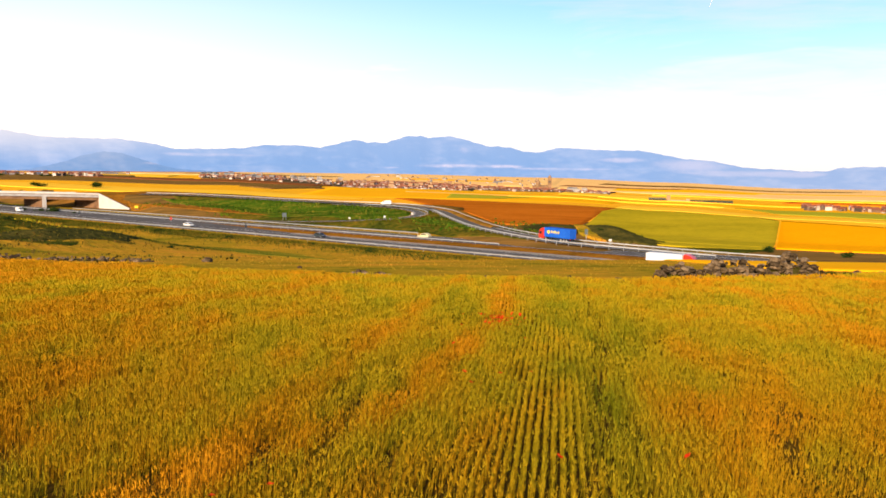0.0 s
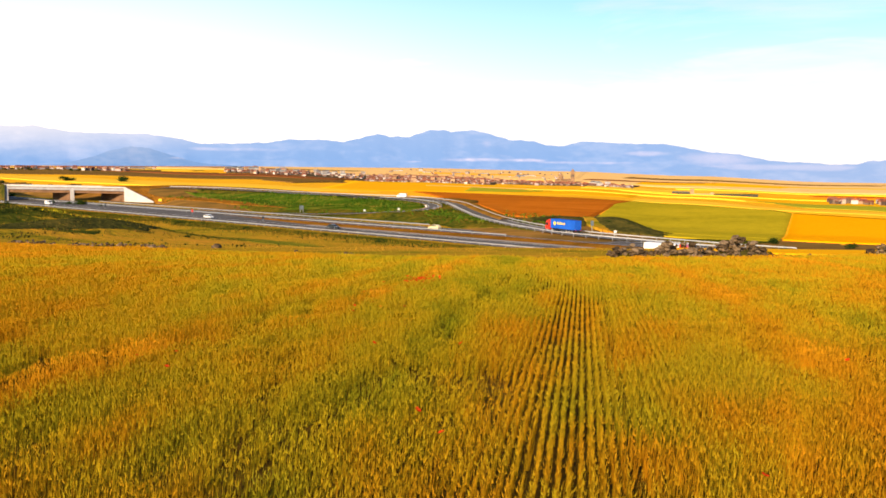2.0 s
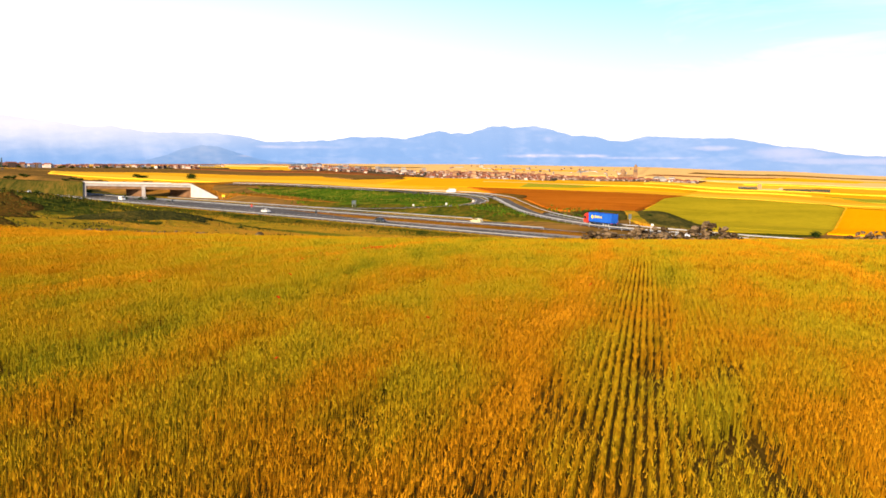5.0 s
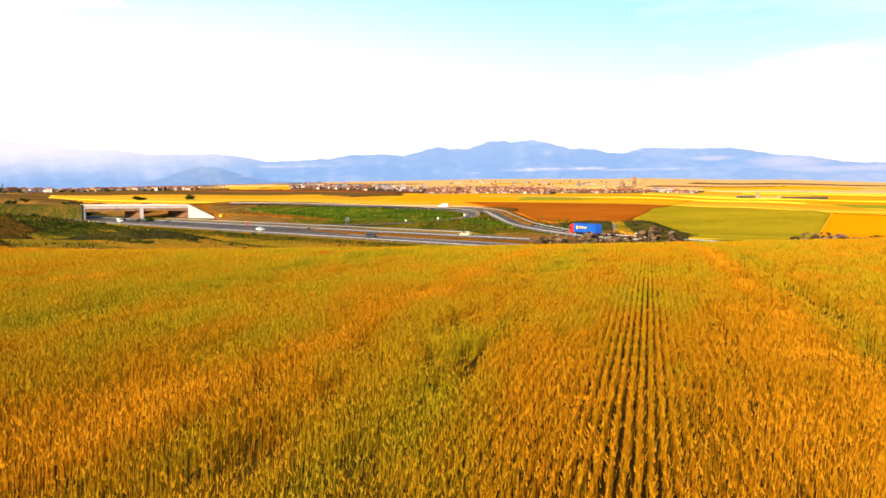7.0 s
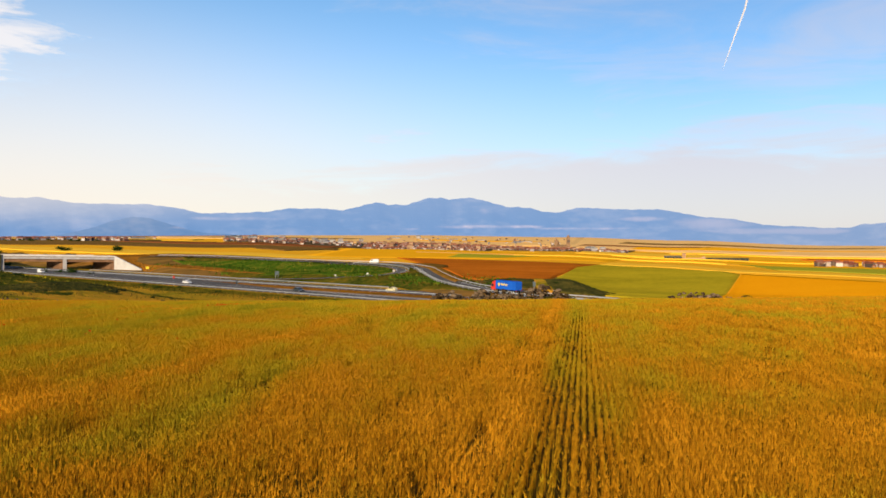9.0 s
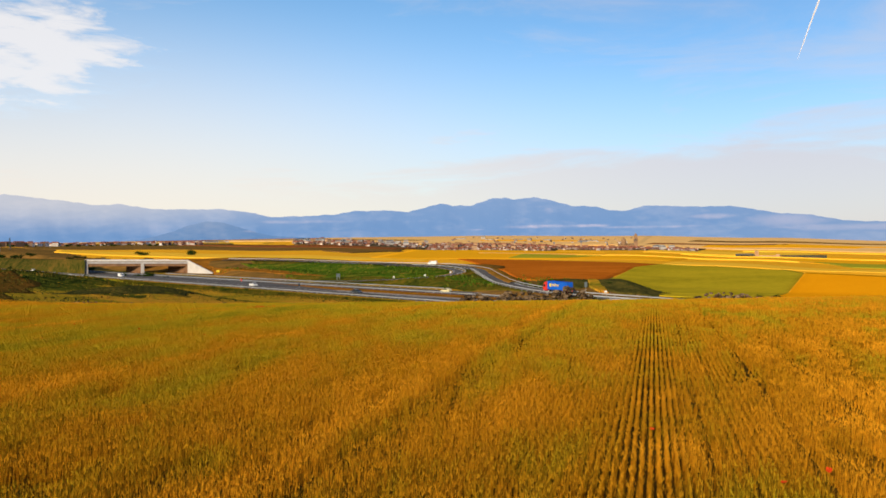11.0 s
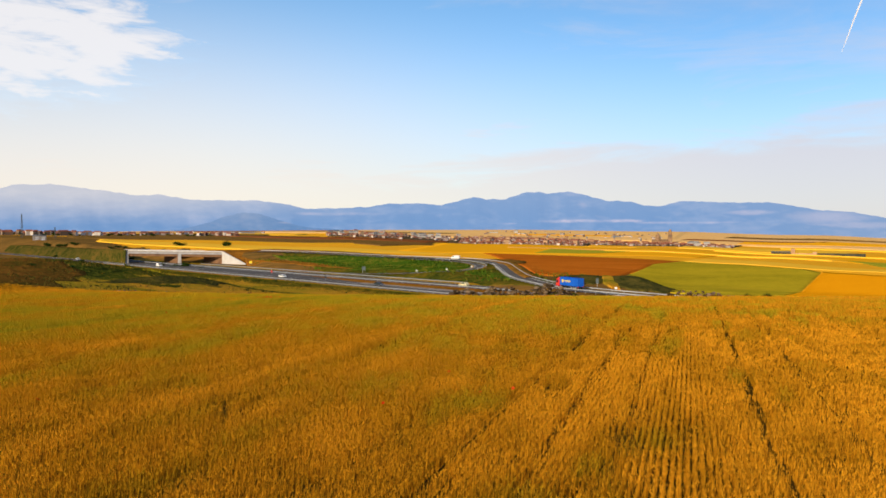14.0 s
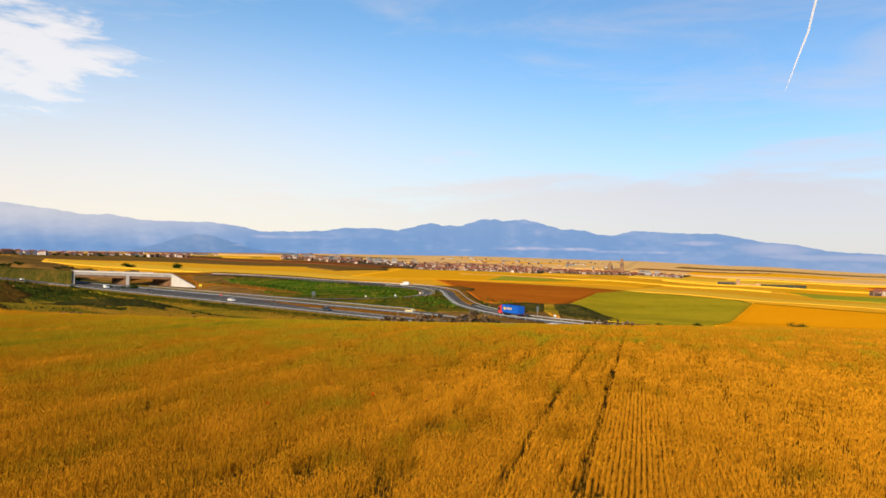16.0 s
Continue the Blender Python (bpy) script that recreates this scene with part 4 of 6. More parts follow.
for where, q0, q1 in CARRIAGE:
    road = strip("road", road_line(S0, S1, (q0 + q1) / 2), -(q1 - q0) / 2, (q1 - q0) / 2, M["asphalt"])
    tagged(road, "grey asphalt motorway carriageway with white lines", "road", kind="structure")
    for k, q in enumerate((q0 + 0.9, q1 - 0.9)):
        edge_line = strip("edge_line", road_line(S0, S1, q, ROAD_Z + 0.02), -0.12, 0.12, M["paint"], parent=road)
    for k in range(70):
        dash = strip("lane_dash", road_line(-200 + 9 * k, -196 + 9 * k, (q0 + q1) / 2, ROAD_Z + 0.02, 4.0), -0.09, 0.09, M["paint"], parent=road)
median = strip("median", road_line(S0, S1, 18.5, ROAD_Z - 0.05), -6.5, 6.5, M["slope"])
tagged(median, "dry orange grass central reservation between carriageways", "verge", kind="structure")
s, f = np.meshgrid(np.linspace(-120, 205, 60), np.linspace(0, 1, 4))
p = road_xy(s, 12.0 + f * (13.0 - 12.5 * ease(95, 205, s)))
tagged(sheet("pavement", p[..., 0], p[..., 1], np.full(s.shape, ROAD_Z + 0.006), M["asphalt"]), "worn grey asphalt between the carriageways near the overpass", "road", kind="structure")
verge = strip("verge", road_line(S0, S1, 41.0, ROAD_Z - 0.08), -4.0, 4.0, M["dry_grass"])
tagged(verge, "dry grass verge along the far carriageway", "verge", kind="structure")
gravel = strip("verge", road_line(S0, S1, -0.6, ROAD_Z - 0.06), -1.7, 1.7, M["dry_grass"])
tagged(gravel, "dry grass verge along the near carriageway", "verge", kind="structure")
apron = strip("pavement", road_line(175, 330, 13.6, ROAD_Z + 0.03), -1.3, 1.3, M["shoulder"])
tagged(apron, "pale concrete strip along the carriageway edge", "pavement", kind="structure")

for line, half, label in ((RAMP_LINE, 3.1, "curving grey asphalt slip road of the junction"), (LOOP_LINE, 2.6, "inner grey asphalt loop road of the junction")):
    road = strip("slip_road", line + np.array([0, 0, 0.03]), -half, half, M["asphalt"])
    tagged(road, label, "road", kind="structure")
    for side in (-half + 0.5, half - 0.5):
        strip("edge_line", line + np.array([0, 0, 0.055]), side - 0.12, side + 0.12, M["paint"], parent=road)
    for side in (-1, 1):
        strip("gravel_edge", line + np.array([0, 0, -0.02]), side * (half + 0.5) - 0.5, side * (half + 0.5) + 0.5, M["shoulder" if half > 3.0 else "dry_grass"], parent=road)


def rail_profile():
    """Section of a corrugated crash barrier beam: out from the face, up."""
    return [(0.0, 0.45), (0.07, 0.49), (0.07, 0.55), (0.0, 0.60), (0.07, 0.65), (0.07, 0.71), (0.0, 0.75), (-0.02, 0.75), (-0.02, 0.45)]


def guard_rail(line, label, gap=4.0):
    line = np.array(line, float)
    step = np.concatenate([[0], np.cumsum(np.linalg.norm(np.diff(line[:, :2], axis=0), axis=1))])
    t = np.arange(0, step[-1], gap)
    p = np.stack([np.interp(t, step, line[:, k]) for k in range(3)], -1)
    d = np.gradient(p[:, :2], axis=0)
    d /= np.linalg.norm(d, axis=1, keepdims=True)
    side = np.stack([d[:, 1], -d[:, 0]], -1)
    root = thing("guard_rail", label, "guard rail", tuple(p[0]))
    prof = rail_profile()
    xs = np.array([[p[i, 0] + side[i, 0] * o for o, h in prof] for i in range(len(p))]) - p[0, 0]
    ys = np.array([[p[i, 1] + side[i, 1] * o for o, h in prof] for i in range(len(p))]) - p[0, 1]
    zs = np.array([[p[i, 2] + h for o, h in prof] for i in range(len(p))]) - p[0, 2]
    sheet("beam", xs, ys, zs, M["steel"], smooth=False, parent=root)
    post = None
    for i in range(len(p)):
        if post is None:
            post = part("post", box(-0.06, 0.06, -0.05, 0.05, -0.5, 0.74), M["steel"], root)
            me = post.data
        else:
            post = new("post", me)
            post.parent = root
        post.location = Vector((*(p[i] - p[0]),)) - Vector((*(side[i] * 0.08), 0))
    return root


guard_rail(road_line(-80, 330, 0.3), "galvanised steel crash barrier along the near carriageway")
guard_rail(road_line(-80, 250, 24.4), "galvanised steel crash barrier along the central reservation")
guard_rail(road_line(-20, 210, 38.0), "galvanised steel crash barrier along the far carriageway")


def beside(line, off):
    p = np.array(line)
    d = np.gradient(p[:, :2], axis=0)
    d /= np.linalg.norm(d, axis=1, keepdims=True)
    return np.concatenate([p[:, :2] + np.stack([d[:, 1], -d[:, 0]], -1) * off, p[:, 2:]], 1)


guard_rail(beside(RAMP_LINE[4:], 4.2), "galvanised steel crash barrier round the outer bend")
guard_rail(beside(RAMP_LINE[8:58], -4.2), "galvanised steel crash barrier inside the slip road")
guard_rail(beside(LOOP_LINE[10:52], -3.4), "galvanised steel crash barrier along the loop road")

# ---------------------------------------------------------------- overpass
def flat_solid(points, x0, x1):
    """A slab with a given outline in the plane of q and z, from x0 to x1 along the road."""
    bm = bmesh.new()
    a = [bm.verts.new((x0, y, z)) for y, z in points]
    b = [bm.verts.new((x1, y, z)) for y, z in points]
    n = len(points)
    bm.faces.new(a)
    bm.faces.new(b[::-1])
    for i in range(n):
        bm.faces.new((a[i], b[i], b[(i + 1) % n], a[(i + 1) % n]))
    bmesh.ops.recalc_face_normals(bm, faces=bm.faces)
    return bm


def bank_sheet(rows, label, mat="bank"):
    a = np.array(rows, float)
    p = road_xy(a[..., 0], a[..., 1])
    ob = sheet("embankment", p[..., 0], p[..., 1], np.maximum(a[..., 2], land(p[..., 0], p[..., 1]) - 0.5), M[mat])
    return tagged(ob, label, "embankment", kind="structure")


CREST, FOOT = DECK_Z - 0.25, ROAD_Z - 1.0
# beyond the far end the bank falls behind the wing wall; beyond the near end it runs on beside the motorway
bank_sheet([[(BRIDGE_S - 78, 56.3 + f, FOOT), (BRIDGE_S - 54, 56.3 + f, CREST), (BRIDGE_S - 0.5, 56.3 + f, CREST), (BRIDGE_S + 8, 56.4 + f, CREST - 2.7), (BRIDGE_S + 16, 57.4 + f, CREST - 5.2), (BRIDGE_S + 24, 58.2 + f, FOOT)]
            for f in np.linspace(0.4, 70, 36)], "dry orange embankment carrying the road to the overpass", "slope")
bank_sheet([[(s, 11.0, FOOT), (s, 11.4 + min(2.5, max(0, -102 - s) * 0.02), FOOT + 1.2), (s, 11.9 + min(8, max(0, -102 - s) * 0.08), CREST + 1.9 - min(1.5, max(0, -106 - s) * 0.02)), (s, 12.4 + min(18, (-72 - s) * 0.26), CREST + 1.9 - min(1.5, max(0, -106 - s) * 0.02)), (s, 12.9 + min(26, (-72 - s) * 0.34), FOOT)]
            for s in np.linspace(-72.5, -400, 70)], "dark scrubby embankment running beside the motorway to the overpass", "scrub_bank")
bx, by = road_xy(BRIDGE_S, PIER_Q)
overpass = thing("overpass", "white concrete road overpass with two spans over the motorway", "bridge", (bx, by, 0), math.degrees(math.atan2(ALONG[1], ALONG[0])))
WIDE, H = 26.0, SPAN
# recessed deck body in shade-darkened concrete, forming the dark line under the parapet
part("deck", box(-WIDE, -0.5, -H - 1, H + 3, DECK_Z - 1.5, DECK_Z - 0.15), M["concrete_dark"], overpass)
part("deck_edge", box(-0.5, 0.3, -H - 1, H + 0.6, DECK_Z - 1.6, DECK_Z - 0.35, bevel=0.05), M["concrete_mid"], overpass)
part("parapet", box(-0.25, 0.12, -H - 1, H + 0.6, DECK_Z - 0.05, DECK_Z + 0.75, bevel=0.05), M["concrete"], overpass)
part("parapet", box(-WIDE - 0.12, -WIDE + 0.25, -H - 1, H + 0.6, DECK_Z - 0.15, DECK_Z + 0.75, bevel=0.05), M["concrete"], overpass)
part("road_surface", box(-WIDE + 0.4, -0.4, -H - 1, H + 3, DECK_Z - 0.15, DECK_Z - 0.02), M["asphalt"], overpass)
for k in range(6):
    y = -WIDE + 2 + k * 4.4
    part("girder", box(y, y + 1.1, -H, H, DECK_Z - 3.1, DECK_Z - 1.5), M["concrete_dark"], overpass)
part("pier", flat_solid([(2.6, ROAD_Z - 0.6), (3.7, ROAD_Z - 0.6), (3.7, DECK_Z - 2.3), (2.6, DECK_Z - 2.3)], -WIDE + 3.5, -0.6), M["concrete_dark"], overpass)
part("pier_nose", box(-0.6, 0.1, 2.4, 4.4, ROAD_Z - 0.6, DECK_Z - 1.5, bevel=0.15), M["concrete_mid"], overpass)
for y0, y1 in ((-H - 1.2, -H), (H, H + 3)):
    part("abutment", box(-WIDE, -0.05, y0, y1, ROAD_Z - 0.6, DECK_Z - 1.5), M["concrete_dark"], overpass)
part("end_wall", box(-0.1, 0.4, -H - 1.5, -H + 0.5, ROAD_Z - 1.0, DECK_Z + 0.1), M["concrete_mid"], overpass)
# the overpass crosses askew, its near end farther along the motorway and a little higher
askew = Matrix(((1, 45 / 62, 0, -22.5), (0, 43 / 62, 0, 9.5), (0, -0.9 / 62, 1, 0.45), (0, 0, 0, 1)))
for piece in overpass.children:
    piece.data.transform(askew)
wing = bmesh.new()
low, high_ = ROAD_Z - 1.0, DECK_Z + 0.45
outline = [(-0.6, low), (-0.6, high_), (0.8, high_), (25.5, ROAD_Z + 0.4), (25.5, low)]
front_side = [wing.verts.new((x, 31.0 + 0.1 * max(x, 0), z)) for x, z in outline]
back_side = [wing.verts.new((x, 31.6 + 0.1 * max(x, 0), z)) for x, z in outline]
wing.faces.new(front_side)
wing.faces.new(back_side[::-1])
for i in range(5):
    wing.faces.new((front_side[i], back_side[i], back_side[(i + 1) % 5], front_side[(i + 1) % 5]))
bmesh.ops.recalc_face_normals(wing, faces=wing.faces)
part("wing_wall", wing, M["concrete"], overpass)

# ---------------------------------------------------------------- mountains
def ridge(name, az, el, dist, depth, foot, mat, label, seed, rough=1.0, cols=420, rows=34):
    """A range seen from the plain: its skyline by bearing and height in degrees, with spurs and gullies on its face."""
    a = np.linspace(az[0], az[-1], cols)
    top = np.interp(a, az, el)
    k = np.exp(-np.linspace(-2, 2, 3) ** 2)
    top = np.convolve(np.pad(top, 1, "edge"), k / k.sum(), "valid")
    g = np.random.default_rng(seed)
    for octave, size in ((17, 0.03), (41, 0.03), (90, 0.022)):
        top += rough * size * np.sin(a * octave / 6 + g.random() * 9) * np.sin(a * octave / 9.3 + g.random() * 9)
    t = np.linspace(0, 1, rows)[:, None]
    ang = np.radians(a)[None]
    spur = sum(size * np.sin(np.degrees(ang) * f + 3 * t * p) for f, size, p in ((1.3, 0.5, 1.0), (2.9, 0.3, 2.0), (6.1, 0.16, 1.5)))
    d = dist - depth * (1 - t) + depth * 0.10 * spur * np.sin(np.pi * t)
    height = np.maximum(dist * np.tan(np.radians(top)), foot + 15)[None]
    z = foot + (height - foot) * t ** 1.35
    z = z + (height - foot) * 0.015 * spur * np.sin(np.pi * t)
    ob = sheet(name, d * np.sin(ang), d * np.cos(ang), z, mat)
    return tagged(ob, label, "mountain", kind="structure")


SKY_AZ = [-75, -55, -43, -41.4, -40.1, -39.3, -38.3, -37, -34.2, -32.3, -31.1, -29.1, -27.5, -24.1, -22.2, -20.2, -17.2, -15.4, -14, -11.6, -9.6, -8.2, -7.1, -6, -4.5, -2.9, -1.8, -1.2, 0.5, 1.6, 3.5, 5.1, 6.6, 7.6, 8.7, 10.7, 12.2, 14, 15.5, 16.9, 17.9, 19.6, 20.6, 22.5, 24.3, 26.1, 27.9, 28.5, 30, 40, 60]
SKY_EL = [1.8, 2.2, 2.65, 2.9, 3.26, 3.19, 3.32, 3.13, 2.82, 2.57, 2.69, 2.31, 2.3, 2.28, 2.08, 1.67, 1.71, 1.82, 2.07, 2.08, 1.95, 2.28, 2.62, 2.37, 2.38, 2.92, 2.98, 2.79, 2.96, 2.67, 2.19, 2.14, 1.72, 1.73, 2.08, 2.05, 1.92, 1.9, 1.85, 1.57, 1.34, 1.17, 1.05, 0.66, 0.58, 0.42, 0.42, 0.7, 0.76, 0.6, 0.8]
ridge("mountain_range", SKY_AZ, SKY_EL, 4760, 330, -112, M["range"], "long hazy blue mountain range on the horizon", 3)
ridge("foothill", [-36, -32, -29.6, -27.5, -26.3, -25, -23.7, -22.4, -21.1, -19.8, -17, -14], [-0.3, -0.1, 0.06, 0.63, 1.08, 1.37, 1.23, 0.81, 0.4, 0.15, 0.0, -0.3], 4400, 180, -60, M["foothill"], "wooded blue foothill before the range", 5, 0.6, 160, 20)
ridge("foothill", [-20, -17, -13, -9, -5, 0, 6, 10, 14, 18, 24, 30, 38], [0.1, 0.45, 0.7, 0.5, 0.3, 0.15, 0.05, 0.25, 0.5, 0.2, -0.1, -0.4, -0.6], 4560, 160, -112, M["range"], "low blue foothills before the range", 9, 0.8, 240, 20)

# ---------------------------------------------------------------- town
def house_mesh(w, d, h, pitch):
    walls = box(-w / 2, w / 2, -d / 2, d / 2, -3.0, h)
    roof = bmesh.new()
    o = 0.4
    v = [roof.verts.new(c) for c in ((-w / 2 - o, -d / 2 - o, h), (w / 2 + o, -d / 2 - o, h), (w / 2 + o, d / 2 + o, h), (-w / 2 - o, d / 2 + o, h), (-w / 2 - o, 0, h + pitch), (w / 2 + o, 0, h + pitch))]
    for f in ((0, 1, 5, 4), (2, 3, 4, 5), (1, 2, 5), (3, 0, 4), (3, 2, 1, 0)):
        roof.faces.new([v[i] for i in f])
    return walls, roof


def house(kind, w, d, h, pitch, wall, roof, label):
    """A house at the origin with its walls, roof and rows of windows."""
    root = thing(kind, label, "house", group="town houses")
    bw, br = house_mesh(w, d, h, pitch)
    wall_ob = part("wall", bw, M[wall], root)
    part("roof", br, M[roof], root)
    return root


KINDS = [
    house("house", 11, 8, 6, 2.6, "wall_cream", "roof_tile", "small cream town house with a red tiled roof"),
    house("house", 15, 10, 9, 3.0, "wall_cream", "roof_tile", "cream town house with a red tiled roof"),
    house("house", 13, 9, 8, 2.6, "wall_white", "roof_tile", "white town house with a red tiled roof"),
    house("apartment_block", 22, 12, 15, 2.0, "wall_white", "roof_grey", "white apartment block on the town edge"),
    house("apartment_block", 17, 13, 18, 2.5, "wall_tan", "roof_tile", "tall tan apartment block in the town"),
    house("warehouse", 48, 20, 7, 2.0, "wall_white", "roof_grey", "long pale warehouse with a grey roof"),
    house("farmhouse", 9, 7, 3.6, 1.8, "wall_cream", "roof_tile", "low cream farm building with a red tiled roof"),
]
first_used = [False] * len(KINDS)


def put(kind, az, d, turn, sink=0.3):
    x, y = d * math.sin(radians(az)), d * math.cos(radians(az))
    m = pose(x, y, float(land(x, y)) - sink, 0, 0, -az + turn)
    if not first_used[kind]:
        first_used[kind] = True
        KINDS[kind].matrix_basis = m
        return KINDS[kind]
    return copy_thing(KINDS[kind], m)


pick = random.Random(5)


def quarter(count, az0, az1, d0, d1, kinds):
    for _ in range(count):
        put(pick.choice(kinds), pick.uniform(az0, az1), pick.uniform(d0, d1), pick.uniform(-35, 35))


quarter(44, -18.5, -12.5, 2650, 3500, [0, 1, 2, 3, 4, 3])
quarter(14, -12.5, -8, 2900, 3500, [1, 3, 5, 3])
quarter(96, -7.5, 1.5, 2550, 3400, [0, 1, 2, 2, 4, 1])
quarter(10, -6, 3, 3700, 4100, [5, 3, 2])
quarter(46, 1.5, 9.5, 2900, 3300, [0, 1, 1, 2])
quarter(12, 9.5, 12.5, 2800, 3250, [3, 5, 5, 2])
quarter(6, 4, 8, 3700, 4100, [5, 2])
quarter(24, 26.5, 32, 1400, 1750, [6, 0, 0, 6])
quarter(7, -29, -22, 2700, 3300, [5, 2, 0])


def packed_town(name, label, zones, seed):
    """The crowd of lesser houses between the others: walls and roofs as two meshes."""
    r = np.random.default_rng(seed)
    walls, roofs = [], []
    for count, az0, az1, d0, d1 in zones:
        for az, d, turn, w, dp, h in zip(r.uniform(az0, az1, count), r.uniform(d0, d1, count), r.uniform(-40, 40, count), r.uniform(6, 13, count), r.uniform(6, 10, count), r.uniform(3.5, 9, count)):
            x, y = d * math.sin(radians(az)), d * math.cos(radians(az))
            z = float(land(x, y))
            a = radians(turn - az)
            c, s = math.cos(a), math.sin(a)
            def at(u, v, k):
                return (x + u * c - v * s, y + u * s + v * c, z + k)
            u, v, p = w / 2, dp / 2, h + 2.3
            q = [at(-u, -v, -2), at(u, -v, -2), at(u, v, -2), at(-u, v, -2), at(-u, -v, h), at(u, -v, h), at(u, v, h), at(-u, v, h)]
            for f in ((0, 1, 5, 4), (1, 2, 6, 5), (2, 3, 7, 6), (3, 0, 4, 7)):
                walls.append([q[i] for i in f])
            o = 1.06
            e = [at(-u * o, -v * o, h), at(u * o, -v * o, h), at(u * o, v * o, h), at(-u * o, v * o, h), at(-u * o, 0, p), at(u * o, 0, p)]
            roofs += [[e[0], e[1], e[5], e[4]], [e[2], e[3], e[4], e[5]], [e[1], e[2], e[5], e[5]], [e[3], e[0], e[4], e[4]]]
    many(name + "_walls", np.array(walls), M["town_wall"], "cream and tan walls of the packed far town", "town")
    many(name + "_roofs", np.array(roofs), M["town_roof"], label, "town")


packed_town("town", "red tiled roofs of the packed far town", [(260, -18.5, -12.5, 2600, 3500), (70, -12.5, -8, 2800, 3500), (620, -8, 1.8, 2500, 3450), (330, 1.5, 9.8, 2820, 3300), (75, 9.8, 12.9, 2860, 3280), (40, -5, 8, 3600, 4200), (60, 26.5, 34, 1350, 1800), (190, -46, -35, 1500, 1950), (70, -35, -25, 1700, 2300)], 41)


def ring_of(bm, r0, r1, z0, z1, n=16, x=0.0, y=0.0):
    bmesh.ops.create_cone(bm, cap_ends=True, segments=n, radius1=r0, radius2=max(r1, 0.01), depth=z1 - z0, matrix=Matrix.Translation((x, y, (z0 + z1) / 2)))
    return bm


def cathedral(x, y):
    z = float(land(x, y))
    c = thing("cathedral", "tan stone cathedral with a tall bell tower and dome", "cathedral", (x, y, z), -8)
    c.scale = (1.2, 1.2, 1.0)
    top = -z - 6.0  # the tower's finial stands level with the start of the path
    part("bell_tower", box(-8, 8, -8, 8, -4, top - 17, bevel=0.6), M["old_stone"], c)
    part("belfry", box(-7.2, 7.2, -7.2, 7.2, top - 17, top - 6, bevel=0.5), M["old_stone"], c)
    part("tower_dome", ring_of(ring_of(bmesh.new(), 6.4, 5.0, top - 6, top), 4.0, 0.3, top, top + 6), M["old_stone"], c)
    part("nave", box(-66, -9, -14, 16, -4, 15, bevel=0.4), M["old_stone"], c)
    _, r = house_mesh(58, 31, 15, 5)
    _.free()
    bmesh.ops.translate(r, verts=r.verts, vec=(-37, 1, 0))
    part("roof", r, M["old_stone"], c)
    part("crossing_dome", ring_of(ring_of(bmesh.new(), 9, 9, 14, 34, x=-44), 8.5, 0.5, 34, 48, x=-44), M["old_stone"], c)
    for k in range(5):
        part("buttress", box(-57 + 10 * k, -55 + 10 * k, -18, -14, -4, 19), M["old_stone"], c)
    for k in range(3):
        part("belfry_opening", box(-5.2 + 4 * k, -2.9 + 4 * k, -8.2, -7.9, top - 30, top - 21), M["window"], c)
    return c


cathedral(490, 3356)


def church(az, d, high):
    x, y = d * math.sin(radians(az)), d * math.cos(radians(az))
    c = thing("church", "small tan stone church with a pointed tower", "church", (x, y, float(land(x, y))), -az)
    part("tower", box(-4, 4, -4, 4, -3, high), M["wall_tan"], c)
    part("spire", ring_of(bmesh.new(), 5.2, 0.2, high, high + 12, 4), M["roof_grey"], c)
    w, r = house_mesh(26, 12, 11, 4)
    for b in (w, r):
        bmesh.ops.translate(b, verts=b.verts, vec=(17, 0, 0))
    part("nave", w, M["wall_tan"], c)
    part("roof", r, M["roof_tile"], c)


for az, high in ((4.2, 24), (2.1, 18), (6.2, 16), (-1.0, 17)):
    church(az, 3120, high)


def grain_store(az, d):
    x, y = d * math.sin(radians(az)), d * math.cos(radians(az))
    g = thing("grain_store", "tan grain store with a square tower and long low sheds", "farm building", (x, y, float(land(x, y))), -az)
    part("tower", box(-5, 5, -5, 5, -3, 17, bevel=0.3), M["wall_tan"], g)
    part("hall", box(-52, -5, -8, 10, -3, 6, bevel=0.3), M["shed"], g)
    part("annex", box(46, 56, -6, 6, -3, 8), M["wall_tan"], g)
    part("shed", box(56, 165, -9, 12, -3, 5, bevel=0.3), M["shed"], g, "long grey green shed")
    part("link", box(5, 52, -5, 6, -3, 4.5), M["wall_tan"], g)
    _, r = house_mesh(45, 20, 7, 2.4)
    _.free()
    bmesh.ops.translate(r, verts=r.verts, vec=(-29.5, 1, 0))
    part("roof", r, M["roof_grey"], g)


grain_store(17.25, 2080)

# farm and works buildings on the rise behind the overpass, with two masts
for az, d, k, turn in ((-47.2, 880, 6, 10), (-46.4, 900, 0, -8), (-45.3, 870, 6, 5), (-44.4, 930, 6, 12), (-43.2, 905, 6, -5), (-42.0, 940, 0, 0), (-41.2, 930, 6, 20), (-38.3, 960, 0, -10), (-37.6, 940, 6, -10),
                       (-36.9, 980, 6, 6), (-34.8, 1000, 6, -12), (-34.2, 1040, 0, 8), (-31.8, 1050, 6, 8)):
    put(k, az, d * 1.8, turn, 0.3)


